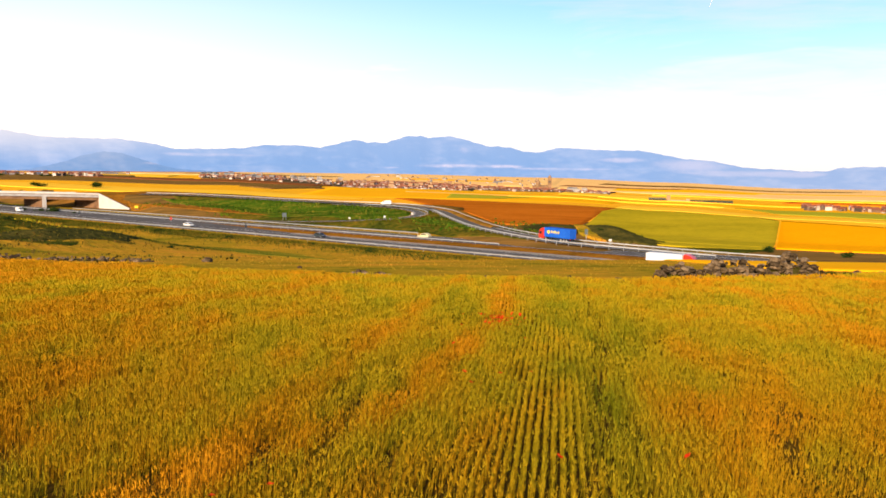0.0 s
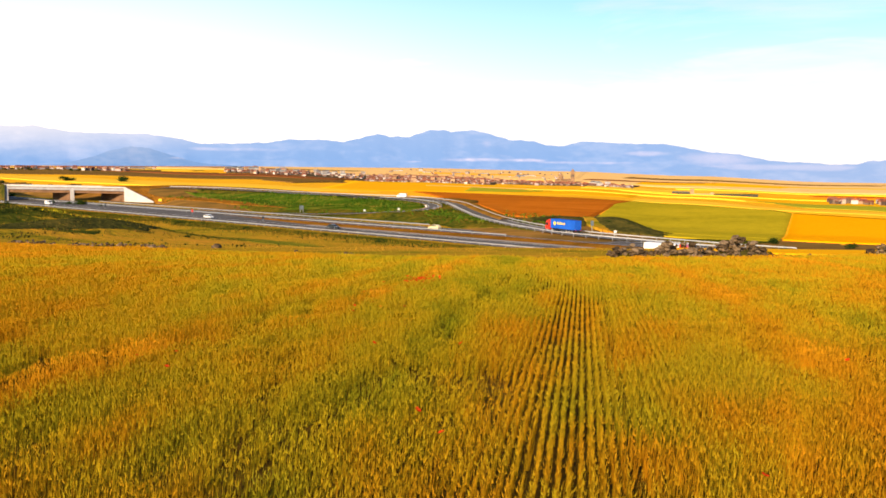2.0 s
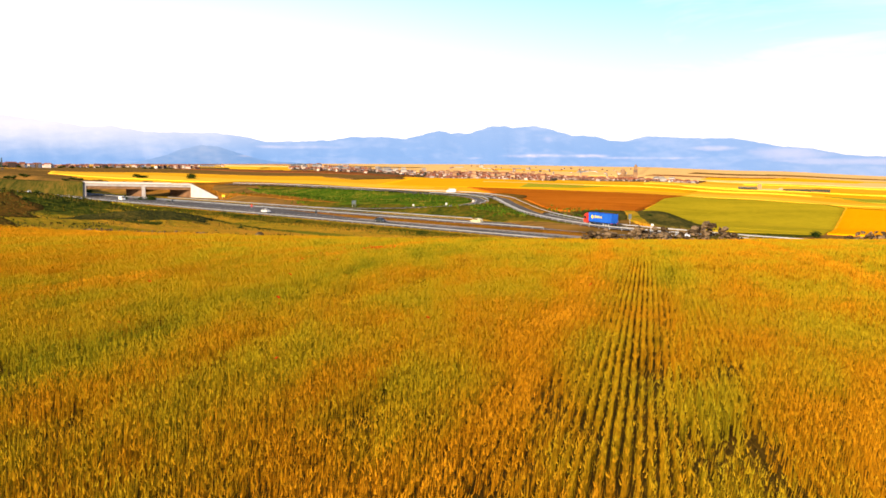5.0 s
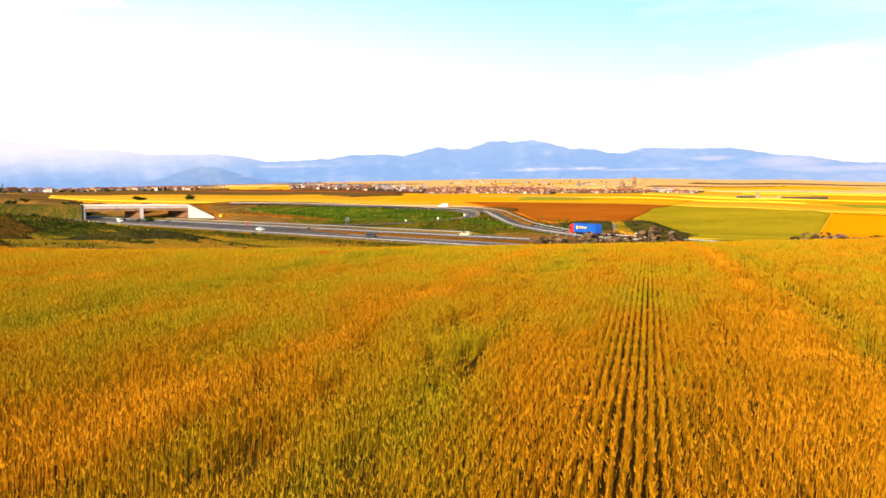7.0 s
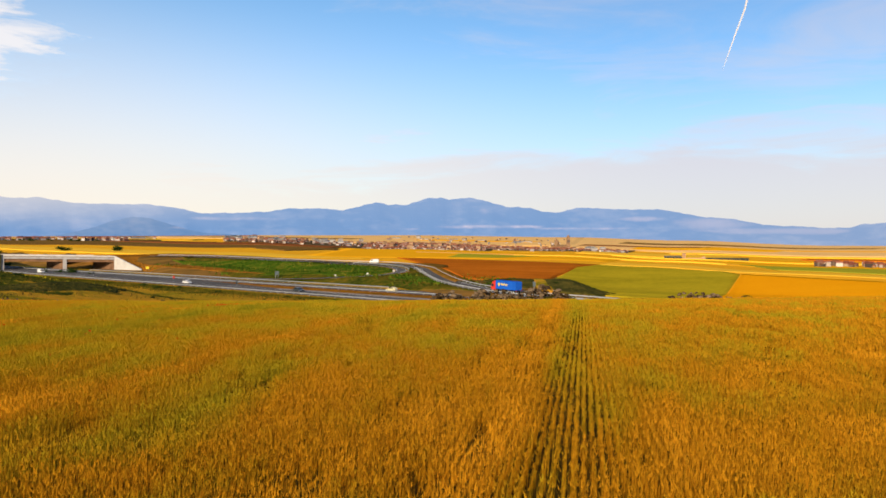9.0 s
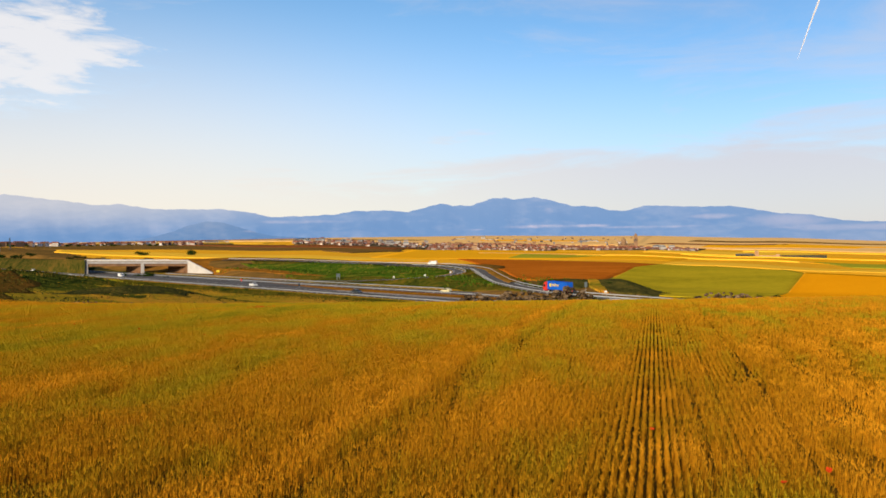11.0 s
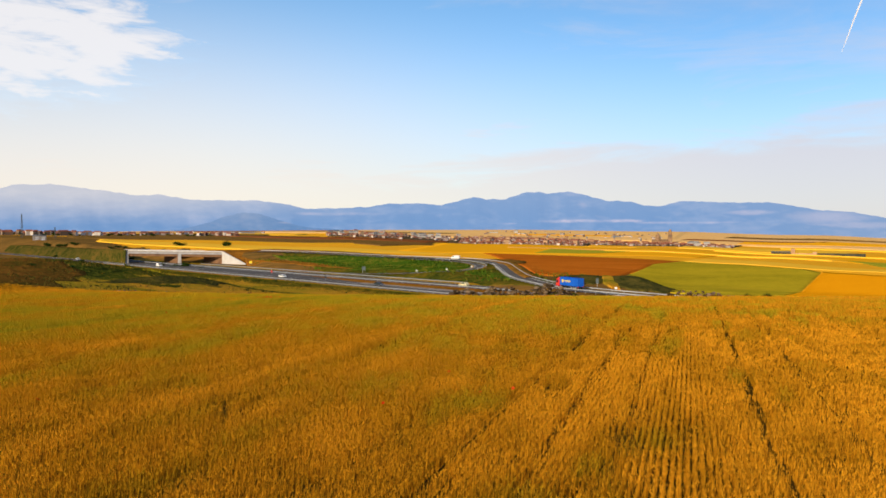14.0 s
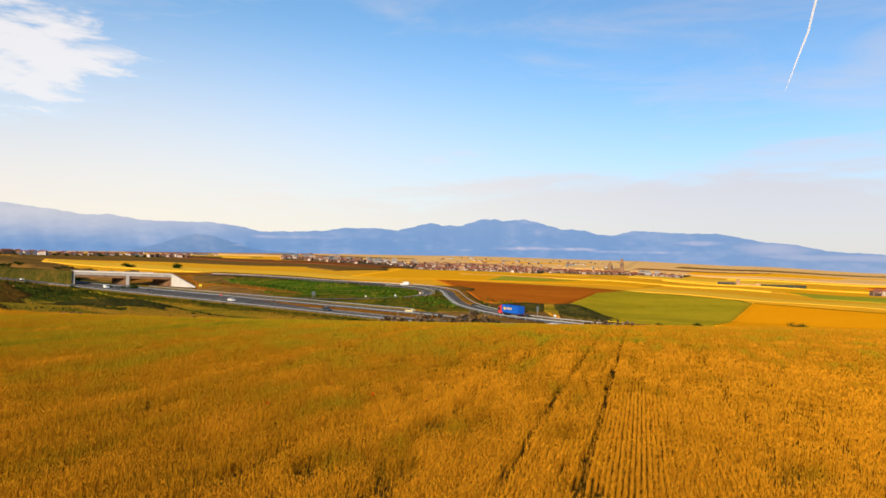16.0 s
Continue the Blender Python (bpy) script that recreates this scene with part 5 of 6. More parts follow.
def mast(x, y, high):
    z = float(land(x, y))
    m = thing("radio_mast", "tall thin lattice mast beside farm buildings", "mast", (x, y, z))
    for sx in (-1, 1):
        for sy in (-1, 1):
            bm = bmesh.new()
            add_box(bm, -0.14, 0.14, -0.14, 0.14, -1, high)
            for v in bm.verts:
                if v.co.z > 0:
                    v.co.x += sx * 0.15
                    v.co.y += sy * 0.15
                else:
                    v.co.x += sx * 0.9
                    v.co.y += sy * 0.9
            part("leg", bm, M["dark_paint"], m)
    for k in range(6):
        h = high * (k + 0.5) / 6.5
        part("brace", box(-0.75, 0.75, -0.08, 0.08, h, h + 0.16), M["dark_paint"], m)
    part("antenna", box(-0.6, 0.6, -0.3, 0.3, high * 0.86, high * 0.93), M["dark_paint"], m)


mast(-578, 686, 27)
mast(-600, 768, 14)

# two blue-white works sheds by the road
for x, y, w in ((-515, 632, 8), (-502, 625, 5)):
    z = float(land(x, y))
    sh = thing("works_shed", "pale grey works shed beside the road", "shed", (x, y, z), 38)
    bw, br = house_mesh(w, 8, 4.5, 0.8)
    part("wall", bw, M["wall_white"], sh)
    part("roof", br, M["roof_grey"], sh)
    part("door", box(-1.5, 1.5, -4.15, -3.95, -0.2, 3.2), M["silver_paint"], sh)
# ---------------------------------------------------------------- stones
def stone_mesh(seed, lumps=0.5):
    bm = bmesh.new()
    bmesh.ops.create_icosphere(bm, subdivisions=2, radius=0.5)
    g = random.Random(seed)
    sx, sy, sz = g.uniform(0.8, 1.3), g.uniform(0.7, 1.1), g.uniform(0.42, 0.75)
    off = Vector((g.uniform(0, 50), g.uniform(0, 50), 0))
    for v in bm.verts:
        k = 1 + lumps * noise.noise(v.co * 2.4 + off) + 0.12 * noise.noise(v.co * 6 + off)
        v.co = Vector((v.co.x * sx, v.co.y * sy, v.co.z * sz)) * k
    me = bpy.data.meshes.new("stone")
    bm.to_mesh(me)
    bm.free()
    me.materials.append(M["stone"])
    return me


STONES = [stone_mesh(k) for k in range(8)]


def stone_pile(label, spine, count, width, high, size, seed):
    """Loose stones heaped along a line of (x, y, relative height)."""
    g = random.Random(seed)
    x0, y0 = spine[0][:2]
    root = thing("stone_pile", label, "stone pile", (x0, y0, float(land(x0, y0))))
    z0 = root.location.z
    # the packed rubble and earth inside the heap
    line = np.array(spine, float)
    f = np.linspace(0, len(spine) - 1, 40)
    lx, ly, lh = [np.interp(f, np.arange(len(spine)), line[:, k])[None] for k in range(3)]
    off = np.linspace(-1, 1, 9)[:, None]
    mx, my = lx - off * width * 0.35, ly + off * width
    ends = np.clip(np.minimum(f, len(spine) - 1 - f) * 2.5, 0, 1)[None]
    mz = land(mx, my) - 0.1 + high * 0.62 * lh * ends * (np.exp(-off * off * 3) - 0.05) * (0.85 + 0.2 * np.sin(lx * 3 + off * 4) * np.sin(ly * 2.3 + off * 3))
    sheet("rubble", mx - x0, my - y0, mz - z0, M["earth"], parent=root)
    for _ in range(count):
        f = g.uniform(0, len(spine) - 1.001)
        i = int(f)
        f -= i
        px, py, ph = [spine[i][k] * (1 - f) + spine[i + 1][k] * f for k in range(3)]
        off = g.gauss(0, 0.42)
        x, y = px - off * width * 0.35, py + off * width
        up = high * ph * math.exp(-off * off * 3) * g.random() ** 0.55
        st = new("stone", g.choice(STONES))
        st.parent = root
        s = size * g.uniform(0.45, 1.35)
        st.matrix_basis = Matrix.Translation((x - x0, y - y0, float(land(x, y)) - z0 + up + 0.05 * s)) @ Euler((g.uniform(-0.5, 0.5), g.uniform(-0.5, 0.5), g.uniform(0, 6.3))).to_matrix().to_4x4() @ Matrix.Diagonal((s, s, s, 1))
    return root


stone_pile("long heap of grey brown field stones at the field edge", [(20.8, 57.3, 0.6), (22.2, 58.0, 1.0), (24.6, 59.1, 1.05), (26.4, 60.0, 0.75), (28.4, 60.9, 1.2), (29.8, 61.6, 1.4), (31.4, 62.5, 1.0), (33.6, 63.7, 0.4)], 330, 1.6, 1.75, 0.56, 1)
stone_pile("small heap of grey field stones beside the larger heap", [(16.3, 55.2, 0.6), (17.6, 55.8, 1.0), (19.2, 56.4, 0.95), (20.2, 56.9, 0.4)], 120, 1.1, 1.7, 0.52, 2)
stone_pile("straggling row of pale field stones along the field edge", [(-60, 93, 0.5), (-57, 94, 1.2), (-53.5, 94.5, 0.3), (-49, 95, 1.0), (-44, 95.5, 0.8), (-38, 94, 0.4)], 130, 1.2, 0.75, 0.55, 3)
stone_pile("few pale stones at the field edge", [(-9.5, 65, 0.5), (-7.5, 66, 1.0), (-5, 66.5, 0.5)], 26, 0.8, 0.35, 0.5, 4)
stone_pile("low broken stone wall along the field edge", [(47, 72.0, 0.5), (50, 74.0, 1.0), (53, 76.0, 0.9), (57, 79.0, 0.5), (62, 82.5, 0.3)], 130, 1.0, 1.35, 0.6, 5)
g = random.Random(17)
for x, y, s in ((-31.5, 96, 1.5), (-39, 92, 1.0), (3.5, 58, 0.9), (4.3, 58.3, 0.6), (14, 57, 0.8), (-12, 60, 0.7), (11.0, 62, 0.5), (39.5, 68.3, 0.9), (42.5, 69.6, 0.6), (-15, 75, 0.6)):
    r = new("rock", g.choice(STONES))
    r.matrix_basis = pose(x, y, float(land(x, y)) + 0.1 + 0.15 * s, 0, 0, g.uniform(0, 360)) @ Matrix.Diagonal((s, s, s, 1))
    tagged(r, "single grey rock lying in the dry grass", "rock")


# ---------------------------------------------------------------- bushes and trees
def leaf_cloud(seed, count, rx, rz, leaf, lift):
    """Small leaf faces gathered in uneven clumps."""
    r = np.random.default_rng(seed)
    clumps = r.normal(0, 0.45, (9, 3)) * (rx, rx, rz)
    clumps[:, 2] = np.abs(clumps[:, 2]) + lift
    c = clumps[r.integers(0, 9, count)] + r.normal(0, 0.27, (count, 3)) * (rx, rx, rz)
    c[:, 2] = np.maximum(c[:, 2], 0.05)
    a, b = r.normal(0, 1, (count, 3)), r.normal(0, 1, (count, 3))
    a *= leaf / np.linalg.norm(a, axis=1, keepdims=True)
    b *= leaf * 0.6 / np.linalg.norm(b, axis=1, keepdims=True)
    return np.stack([c - a, c + b, c + a, c - b], 1)


def leaf_mesh(name, v, mat):
    n = len(v)
    me = bpy.data.meshes.new(name)
    me.from_pydata([tuple(map(float, p)) for p in v.reshape(-1, 3)], [], [tuple(range(4 * i, 4 * i + 4)) for i in range(n)])
    me.materials.append(mat)
    return me


def stem_mesh(high, r):
    bm = bmesh.new()
    ring_of(bm, r, r * 0.5, -0.3, high, 7)
    for k in range(4):
        a = k * 1.7
        made = bmesh.ops.create_cone(bm, cap_ends=True, segments=5, radius1=r * 0.45, radius2=r * 0.15, depth=high * 0.8,
                                     matrix=Matrix.Translation((0.25 * high * math.cos(a), 0.25 * high * math.sin(a), high * 0.95)) @ Euler((0.6 * math.sin(a), 0.6 * math.cos(a), 0)).to_matrix().to_4x4())
    me = bpy.data.meshes.new("trunk")
    bm.to_mesh(me)
    bm.free()
    me.materials.append(M["bark"])
    return me


BUSH = [leaf_mesh("crown", leaf_cloud(k, 900, 1.0, 0.75, 0.10, 0.35), M["leaf"]) for k in range(3)]
TREE = leaf_mesh("crown", leaf_cloud(9, 2600, 1.0, 0.6, 0.075, 0.4), M["leaf"])
FAR_TREE = leaf_mesh("crown", leaf_cloud(9, 640, 1.0, 0.6, 0.15, 0.4), M["leaf"])
STEM = stem_mesh(0.5, 0.07)
g = random.Random(23)


def bush(x, y, s, label, category="bush", name="bush", squash=1.0, crown=None):
    root = thing(name, label, category, (x, y, float(land(x, y))), g.uniform(0, 360))
    root.scale = (s, s, s * squash)
    for nm, me in (("trunk", STEM), ("crown", crown or g.choice(BUSH))):
        o = new(nm, me)
        o.parent = root
    return root


# by the overpass, along the verges, in the far fields and at the stone heaps
for s, q, size in ((-4, 21, 2.0), (-6, 22, 2.6), (-13, 19, 1.7), (-27, 17, 1.5), (-30, -3, 1.6), (10, -9, 1.2), (16, 21, 1.0), (-20, 8 - 12, 1.3), (120, -7, 1.2), (131, -8, 0.9), (142, -6, 1.1), (171, -9, 1.0), (205, -6, 0.8), (230, -10, 1.0)):
    x, y = road_xy(s, q)
    bush(float(x), float(y), size, "dark green roadside bush on the dry verge")
for x, y, size in ((100, 221, 1.9), (116, 205, 1.6), (128, 200, 1.4), (150, 190, 1.7), (92, 196, 1.0)):
    bush(x, y, size, "rounded green bush beyond the motorway")
for x, y, size in ((-290, 606, 5.0), (-330, 590, 4.2), (-445, 575, 3.0), (-432, 566, 3.0), (-415, 556, 3.0), (-470, 590, 3.6)):
    bush(x, y, size, "dark low tree on the plain", "tree", "tree", 0.8, TREE)
for k in range(84):
    az, d = radians(g.choice((g.uniform(-46, -35), g.uniform(-44, -27)))), g.uniform(1450, 1900)
    bush(d * math.sin(az), d * math.cos(az), g.uniform(2.5, 5.0), "dark tree among the distant farm buildings", "tree", "tree", 0.8, FAR_TREE)
for k in range(16):
    s, q = g.uniform(-260, -120), g.uniform(14, 60)
    x, y = road_xy(s, q)
    bush(float(x), float(y), g.uniform(1.4, 2.6), "dark bush on the embankment beside the motorway", squash=0.8, crown=TREE)
for x, y, size in ((31.6, 62.6, 1.0), (33.5, 64.0, 1.1), (35.2, 65.3, 0.8), (27.3, 60.5, 0.7), (22.8, 59.0, 0.6), (-29.3, 53.0, 0.5), (38, 67, 0.6), (60.5, 80.2, 1.0), (97.5, 108, 1.6)):
    bush(x, y, size, "scrubby green bush growing at the stone heap", squash=0.7)
bush(84.6, 81.8, 1.2, "rounded dark bush at the edge of the wheat")
for k in range(34):
    x, y = g.gauss(-95, 24), g.gauss(146, 11)
    bush(x, y, g.uniform(0.4, 0.9), "dark scrub bush on the earth bank", squash=0.7)
for k in range(22):
    x, y = g.uniform(28, 76), g.gauss(250, 6)
    bush(x, y, g.uniform(0.6, 1.3), "dark scrub on the earth mound", squash=0.6)

for x, y, size in ((30.9, -26.6, 0.2), (22.0, -4.5, 0.16), (26.5, -19.0, 0.17), (40.5, -6.0, 0.2), (9.5, 3.0, 0.16)):
    bush(x, y, size, "small green weed growing among the wheat", "weed", "weed")

# broom in yellow flower on the bank, weeds along the slope
def scatter(name, label, category, mat, places, seed, size, high):
    r = np.random.default_rng(seed)
    x, y = places
    n = len(x)
    z = land(x, y) + 0.1
    a = r.random(n) * np.pi
    w, h = size * (0.6 + 0.8 * r.random(n)), high * (0.5 + r.random(n))
    lean = r.normal(0, 0.25, (n, 2)) * h[:, None]
    c, s = np.cos(a) * w, np.sin(a) * w
    v = np.stack([np.stack([x - c * 0.5, y - s * 0.5, z], -1), np.stack([x + c * 0.5, y + s * 0.5, z], -1),
                  np.stack([x + c + lean[:, 0], y + s + lean[:, 1], z + h * 0.8], -1), np.stack([x - c * 0.6 + lean[:, 0], y - s * 0.6 + lean[:, 1], z + h], -1)], 1)
    return many(name, v, mat, label, category)


r = np.random.default_rng(31)
cx, cy = r.normal(-96, 14, 40), r.normal(158, 6, 40)
k = r.integers(0, 40, 900)
scatter("broom", "yellow flowering broom scattered over the bank", "wild flowers", M["yellow_flower"], (cx[k] + r.normal(0, 0.9, 900), cy[k] + r.normal(0, 0.9, 900)), 32, 0.16, 0.7)
n = 34000
s, q = r.uniform(-60, 330, n), -3 - 120 * r.random(n)
p = road_xy(s, q)
ok = p[:, 1] > field_edge(p[:, 0]) + 0.2
clump = np.sin(p[:, 0] * 0.6 + np.sin(p[:, 1] * 0.31) * 2) + np.sin(p[:, 1] * 0.8 + np.sin(p[:, 0] * 0.27) * 2) + r.normal(0, 0.5, n)
ok &= clump > -0.3
scatter("dry_grass", "tufts of dry grass on the slope below the field", "grass", M["dry_grass"], (p[ok, 0], p[ok, 1]), 33, 0.05, 0.13)
n = 9000
p = road_xy(r.uniform(-40, 260, n), -2.5 - np.abs(r.normal(0, 7, n)))
scatter("weeds", "green weeds along the motorway verge", "weeds", M["bank"], (p[:, 0], p[:, 1]), 34, 0.16, 0.45)

n = 7000
p = np.stack([r.uniform(-160, 40, n), r.uniform(225, 405, n)], -1)
lie = (p[:, 0] + 160) / 200
ok = (p[:, 1] < 412 - 130 * lie) & (p[:, 1] > 372 - 165 * lie) & (near_line(p[:, 0], p[:, 1], RAMP_LINE)[0] > 6) & (near_line(p[:, 0], p[:, 1], LOOP_LINE)[0] > 5)
ok &= uneven(p[:, 0] / 9, p[:, 1] / 6, 51) + 0.4 * uneven(p[:, 0] / 2, p[:, 1] / 2, 52) > 0.75
scatter("tall_grass", "tall dark green grass inside the junction", "grass", M["green"], (p[ok, 0], p[ok, 1]), 53, 0.5, 0.8)

n = 5000
p = np.stack([r.normal(-96, 26, n), r.normal(122, 24, n)], -1)
ok = (p[:, 1] > field_edge(p[:, 0]) + 3) & (uneven(p[:, 0] / 7, p[:, 1] / 7, 61) + 0.5 * uneven(p[:, 0] / 2.2, p[:, 1] / 2.2, 62) > 0.8)
scatter("scrub", "dark scrub and weeds over the hill flank", "scrub", M["scrub_bank"], (p[ok, 0], p[ok, 1]), 64, 0.22, 0.32)

n = 3500
a, f = r.random(n) * 2 * np.pi, np.sqrt(r.random(n))
u, v = 60 * f * np.cos(a), 30 * f * np.sin(a)
scatter("scrub", "low dark scrub and weeds over the bank", "scrub", M["bank"], (-100 + u * 0.84 - v * 0.54, 136 + u * 0.54 + v * 0.84), 35, 0.11, 0.28)

# poppies among the wheat
px = np.concatenate([r.normal(c, w, m) for c, w, m in ((2.2, 0.4, 50), (-2.4, 0.8, 3), (1.2, 0.8, 8), (24, 6, 5), (14, 8, 4), (6, 5, 6))])
py = np.concatenate([r.normal(c, w, m) for c, w, m in ((27.6, 0.9, 50), (10.6, 0.8, 3), (21, 2.2, 8), (-18, 3, 5), (2, 6, 4), (9, 6, 6))])
pz = land(px, py) + 0.16 + 0.5
tilt = r.normal(0, 0.35, (len(px), 2))
petals = []
for k in range(4):
    a = k * math.pi / 2 + 0.3
    c, s = math.cos(a) * 0.05, math.sin(a) * 0.05
    o = np.stack([px, py, pz], -1)
    out = np.stack([np.full(len(px), c), np.full(len(px), s), 0.02 + tilt[:, 0] * c + tilt[:, 1] * s], -1)
    side = np.stack([np.full(len(px), -s), np.full(len(px), c), -tilt[:, 0] * s + tilt[:, 1] * c], -1)
    petals.append(np.stack([o, o + out * 0.8 + side * 0.7, o + out * 1.2, o + out * 0.8 - side * 0.7], 1))
many("poppies", np.concatenate(petals), M["poppy"], "scattered red poppies among the wheat", "poppies")


# ---------------------------------------------------------------- vehicles
def wheel_mesh(radius, width):
    bm = bmesh.new()
    bmesh.ops.create_cone(bm, cap_ends=True, segments=20, radius1=radius, radius2=radius, depth=width, matrix=Matrix.Rotation(radians(90), 4, "X"))
    bmesh.ops.bevel(bm, geom=[e for e in bm.edges if len(e.link_faces) == 2 and e.calc_face_angle(0) > 1.0], offset=width * 0.15, segments=2, affect="EDGES")
    me = bpy.data.meshes.new("wheel")
    bm.to_mesh(me)
    bm.free()
    me.materials.append(M["rubber"])
    hub = bmesh.new()
    bmesh.ops.create_cone(hub, cap_ends=True, segments=14, radius1=radius * 0.55, radius2=radius * 0.5, depth=width * 1.04, matrix=Matrix.Rotation(radians(90), 4, "X"))
    mh = bpy.data.meshes.new("rim")
    hub.to_mesh(mh)
    hub.free()
    mh.materials.append(M["silver_paint"])
    return me, mh


def wheels(root, spots, radius, width):
    tyre, rim = wheel_mesh(radius, width)
    for x, y in spots:
        w = new("wheel", tyre)
        w.parent, w.location = root, (x, y, radius)
        rr = new("rim", rim)
        rr.parent = w


def profile_solid(points, half, bevel=0.06):
    """A body with a side outline in x and z, half as wide to each side."""
    bm = bmesh.new()
    a = [bm.verts.new((x, -half, z)) for x, z in points]
    b = [bm.verts.new((x, half, z)) for x, z in points]
    n = len(points)
    bm.faces.new(a[::-1])
    bm.faces.new(b)
    for i in range(n):
        bm.faces.new((a[i], a[(i + 1) % n], b[(i + 1) % n], b[i]))
    bmesh.ops.recalc_face_normals(bm, faces=bm.faces)
    bmesh.ops.bevel(bm, geom=list(bm.edges), offset=bevel, segments=2, affect="EDGES")
    return bm


def truck(x, y, z, heading, box_mat, box_label, label, length=10.4, high=3.5, marks=None):
    """An articulated lorry that drives along its own +x."""
    t = thing("lorry", label, "lorry", (x, y, z), heading)
    half = 1.25
    part("trailer", box(-length / 2, length / 2 - 2.5, -half, half, 1.05, high, bevel=0.05), M[box_mat], t, box_label)
    part("chassis", box(-length / 2 + 0.2, length / 2 - 0.6, -0.5, 0.5, 0.65, 1.05), M["dark_paint"], t)
    part("side_guard", box(-1.6, 1.6, -half, -half + 0.08, 0.45, 0.95), M["steel"], t)
    c = length / 2 - 2.3
    part("cab", profile_solid([(c, 0.55), (c + 2.25, 0.55), (c + 2.3, 1.5), (c + 2.05, 2.75), (c + 1.6, 3.25), (c + 0.5, 3.65), (c, 3.65)], half - 0.02, 0.08), M["red_paint"], t, "red driver's cab")
    part("windscreen", profile_solid([(c + 2.17, 1.65), (c + 2.33, 1.6), (c + 2.10, 2.7), (c + 1.98, 2.7)], half - 0.12, 0.02), M["glass"], t)
    for s in (-1, 1):
        part("side_window", box(c + 0.9, c + 1.85, s * half - 0.06, s * half + 0.01, 1.75, 2.6), M["glass"], t)
        part("mirror", box(c + 1.95, c + 2.1, s * (half + 0.12) - 0.08, s * (half + 0.12) + 0.08, 1.8, 2.5), M["dark_paint"], t)
        part("headlight", box(c + 2.24, c + 2.31, s * 0.9 - 0.22, s * 0.9 + 0.22, 0.75, 1.0), M["white_paint"], t)
    part("bumper", box(c + 1.9, c + 2.36, -half + 0.05, half - 0.05, 0.4, 0.72, bevel=0.05), M["dark_paint"], t)
    for s in (-1, 1):
        part("tail_light", box(-length / 2 - 0.03, -length / 2, s * 0.95 - 0.2, s * 0.95 + 0.2, 0.8, 1.0), M["red_paint"], t)
    wheels(t, [(x0, s * (half - 0.2)) for x0 in (-length / 2 + 1.2, -length / 2 + 2.4, -length / 2 + 3.6, c - 1.0, c + 1.4) for s in (-1, 1)], 0.5, 0.34)
    if marks:
        for s in (-1, 1):
            yy = s * (half + 0.012)
            disc = bmesh.new()
            bmesh.ops.create_cone(disc, cap_ends=True, segments=20, radius1=0.55, radius2=0.55, depth=0.02, matrix=Matrix.Translation((-s * -2.2, yy, 2.55)) @ Matrix.Rotation(radians(90), 4, "X"))
            part("logo_disc", disc, M["yellow_paint"], t)
            for k, (w, h) in enumerate(((0.5, 0.7), (0.5, 0.55), (0.5, 0.7), (0.45, 0.5), (0.5, 0.6))):
                x0 = (-1.2 + 0.72 * k) * -s * -1 if s < 0 else 0.6 - 0.72 * k
                part("logo_bar", box(x0, x0 + w, yy - 0.012, yy + 0.012, 2.3, 2.3 + h), M["yellow_paint"], t)
    return t


def car(x, y, z, heading, paint, label, van=False):
    c = thing("van" if van else "car", label, "van" if van else "car", (x, y, z), heading)
    if van:
        side = [(-2.4, 0.35), (2.3, 0.35), (2.45, 0.9), (1.9, 1.2), (1.2, 1.95), (-2.35, 2.0)]
        glass_side = [(0.55, 1.25), (1.62, 1.25), (1.15, 1.8), (0.55, 1.8)]
    else:
        side = [(-2.1, 0.3), (2.1, 0.3), (2.2, 0.65), (1.25, 0.92), (0.55, 1.42), (-1.0, 1.46), (-1.8, 1.02), (-2.15, 0.95)]
        glass_side = [(-1.45, 0.98), (1.0, 0.96), (0.48, 1.34), (-0.95, 1.38)]
    part("body", profile_solid(side, 0.86, 0.07), M[paint], c)
    part("side_window", profile_solid(glass_side, 0.875, 0.01), M["glass"], c)
    part("windscreen", profile_solid([(side[3][0] - 0.05, side[3][1] + 0.04), (side[3][0] + 0.03, side[3][1] + 0.04), (side[4][0] + 0.06, side[4][1] - 0.05), (side[4][0], side[4][1] - 0.05)], 0.72, 0.005), M["glass"], c)
    for s in (-1, 1):
        part("headlight", box(2.08, 2.22, s * 0.62 - 0.16, s * 0.62 + 0.16, 0.56, 0.70), M["white_paint"], c)
        part("tail_light", box(-2.17, -2.08, s * 0.66 - 0.12, s * 0.66 + 0.12, 0.72, 0.90), M["red_paint"], c)
    wheels(c, [(x0, s * 0.76) for x0 in (-1.35, 1.38) for s in (-1, 1)], 0.32, 0.2)
    return c


ROAD_HEADING = math.degrees(math.atan2(ALONG[1], ALONG[0]))


def on_road(s, q):
    x, y = road_xy(s, q)
    return float(x), float(y), ROAD_Z + 0.01


truck(*on_road(304, 4.6), ROAD_HEADING, "white_paint", "white box trailer", "articulated lorry with red cab and white box trailer")
car(*on_road(192, 9.2), ROAD_HEADING, "dark_paint", "dark teal saloon car on the motorway")
car(*on_road(217, 30), ROAD_HEADING + 180, "cream_paint", "pale cream hatchback car on the far carriageway")
car(*on_road(124, 8.7), ROAD_HEADING, "white_paint", "white car on the near carriageway")
car(*on_road(-156, 8.2), ROAD_HEADING, "white_paint", "white car beside the green embankment")
car(*on_road(-14, 9.6), ROAD_HEADING, "white_paint", "white van on the near carriageway", True)
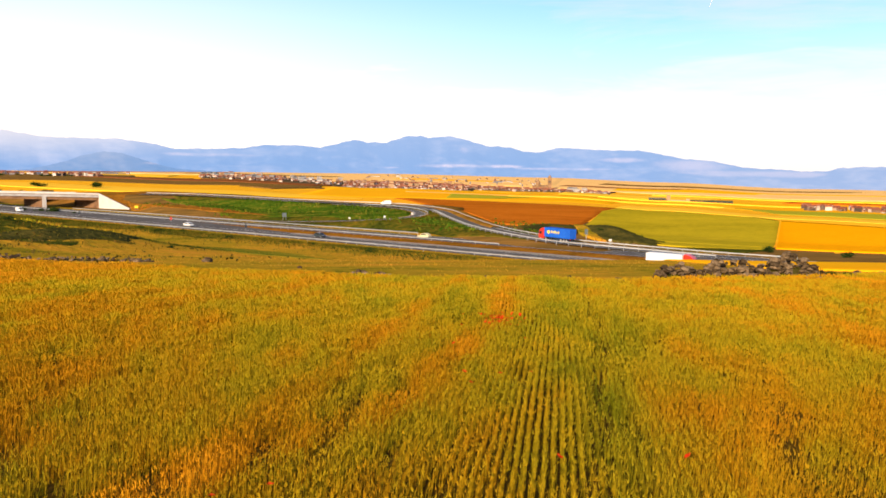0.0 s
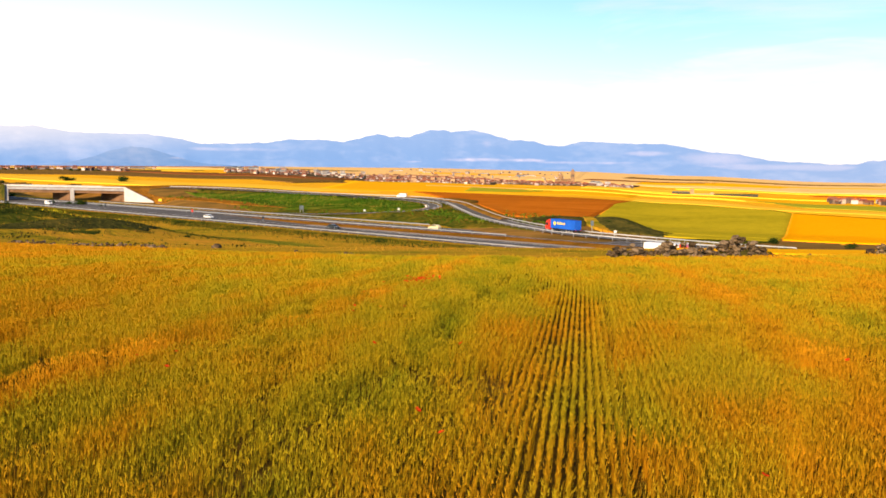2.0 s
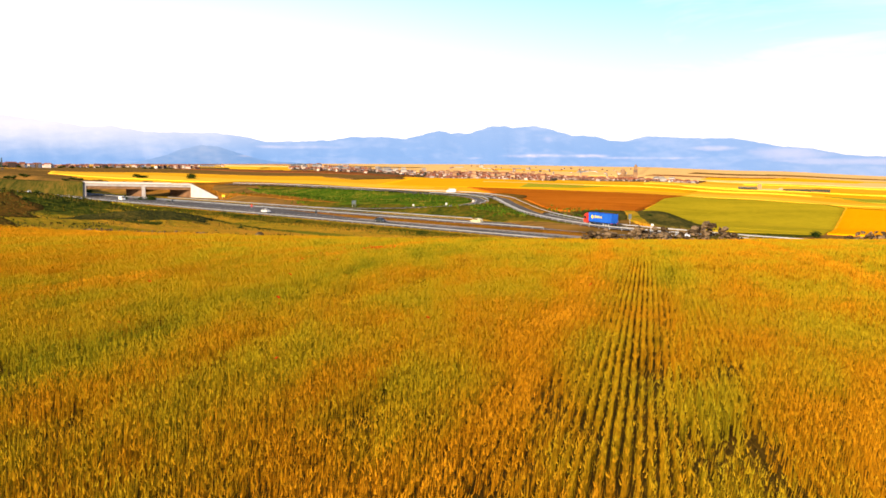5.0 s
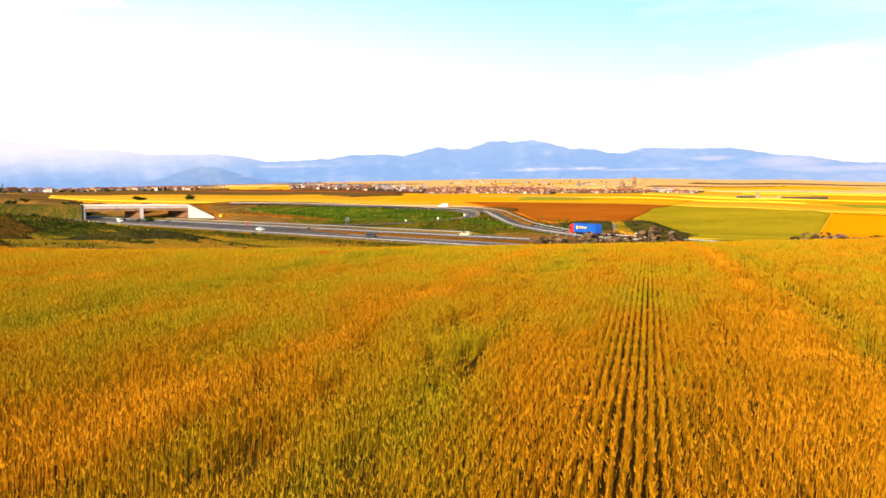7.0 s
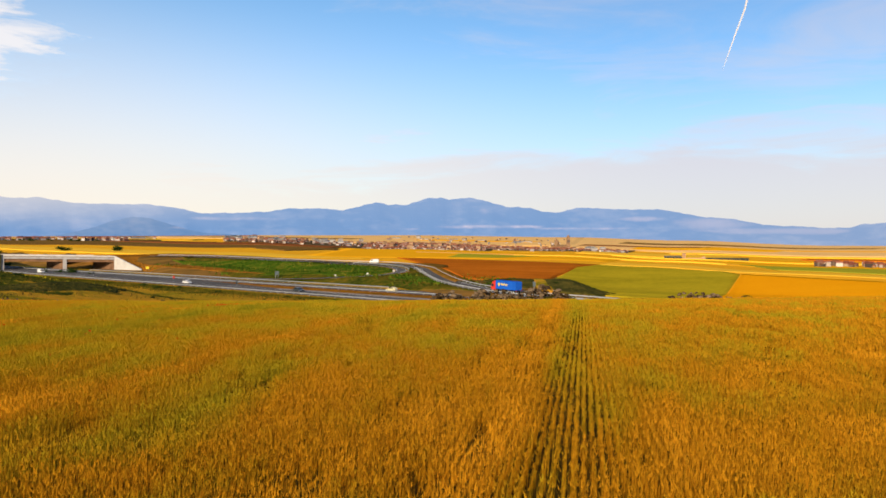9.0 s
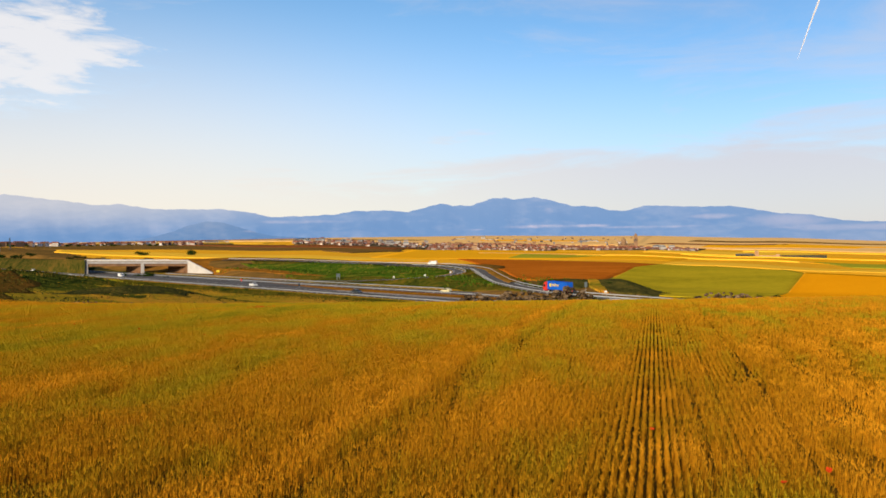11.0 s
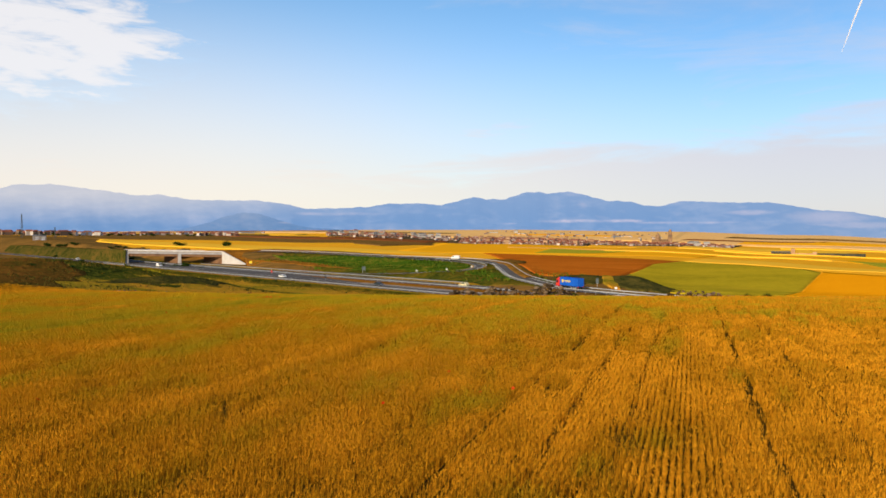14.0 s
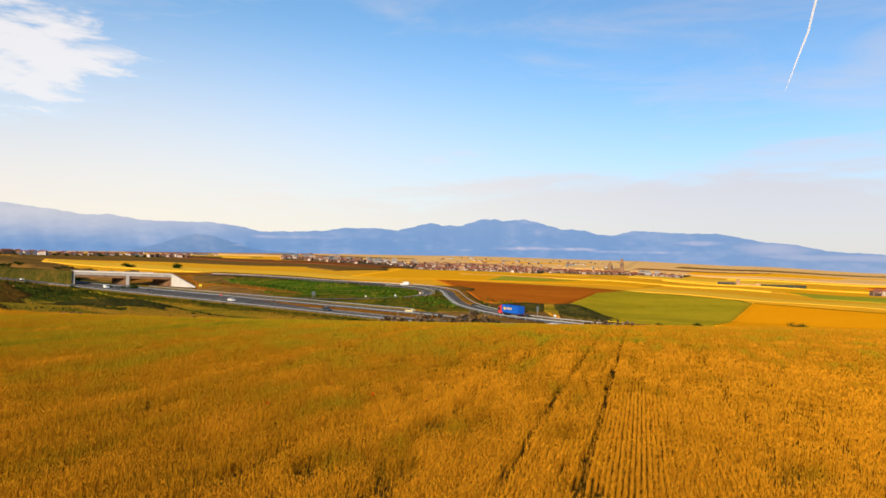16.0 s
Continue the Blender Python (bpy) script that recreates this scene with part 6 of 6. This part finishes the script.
truck(33.0, 209.2, -19.05, 124, "blue_paint", "blue tarpaulin trailer with yellow emblem", "articulated lorry with red cab and blue trailer on the slip road", length=13.2, high=3.75, marks=True)
car(-27, 341.6, -14.7, 170, "white_paint", "white van on the upper slip road", True)


# ---------------------------------------------------------------- signs and posts
def sign(x, y, z, turn, w, h, high, mat, label, posts=2):
    s = thing("road_sign", label, "road sign", (x, y, z), turn)
    for k in range(posts):
        px_ = 0 if posts == 1 else (-w * 0.35 + k * w * 0.7)
        part("post", box(px_ - 0.06, px_ + 0.06, 0.02, 0.14, -0.6, high), M["steel"], s)
    part("panel", box(-w / 2, w / 2, -0.05, 0.02, high - h, high, bevel=0.02), M[mat], s)
    return s


def sign_at(x, y, *rest):
    return sign(x, y, float(land(x, y)), *rest)


sign_at(-158, 372, 15, 1.7, 1.3, 2.6, "yellow_paint", "yellow road sign beside the overpass wing wall")
for x, y in ((-38, 292.5), (-24, 295), (-13, 302)):
    sign_at(x, y, 8, 0.8, 0.7, 1.5, "white_paint", "small white road sign beside the loop road")
sign_at(-66, 300, 12, 1.7, 1.7, 3.2, "sign_green", "grey green direction sign in the junction grass")
sign_at(42.5, 214, -5, 0.9, 1.6, 3.9, "sign_green", "grey direction sign beside the slip road", 1)
sign_at(48.5, 209, -5, 0.8, 0.6, 1.6, "white_paint", "small white sign beside the slip road")
for s, q, mat, lab in ((151, 13.2, "dark_paint", "dark marker post in the central reservation"), (97, 19, "red_paint", "red marker board in the central reservation"), (36, 13, "dark_paint", "dark marker post near the overpass")):
    x, y = road_xy(s, q)
    sign(float(x), float(y), ROAD_Z - 0.1, ROAD_HEADING + 60, 0.7, 1.2, 2.0, mat, lab, 1)

# ---------------------------------------------------------------- vapour trail
trail = bmesh.new()
pts = [(22.0, 20.5, 1.0), (21.6, 18.5, 0.9), (21.0, 16.0, 0.6), (20.3, 14.2, 0.25), (19.8, 12.8, -0.3), (19.5, 12.0, -0.9)]
edges = []
for az, el, f in pts:
    c = Vector((math.sin(radians(az)) * math.cos(radians(el)), math.cos(radians(az)) * math.cos(radians(el)), math.sin(radians(el)))) * 4650
    side = Vector((math.cos(radians(az)), -math.sin(radians(az)), 0)) * (3.0 + 3.4 * max(f, -0.7))
    edges.append([trail.verts.new(c - side), trail.verts.new(c + Vector((0, 0.4, 0))), trail.verts.new(c + side)])
for a, b in zip(edges[:-1], edges[1:]):
    for k in range(2):
        trail.faces.new((a[k], a[k + 1], b[k + 1], b[k]))
vapour = material("vapour", [(0.92, 0.92, 0.93), (0.95, 0.95, 0.96)], 0.002, through_light=0.5)
vapour.surface_render_method = "BLENDED"
tagged(part("vapour_trail", trail, vapour, smooth=True), "thin white aircraft vapour trail in the sky", "vapour trail", kind="structure")
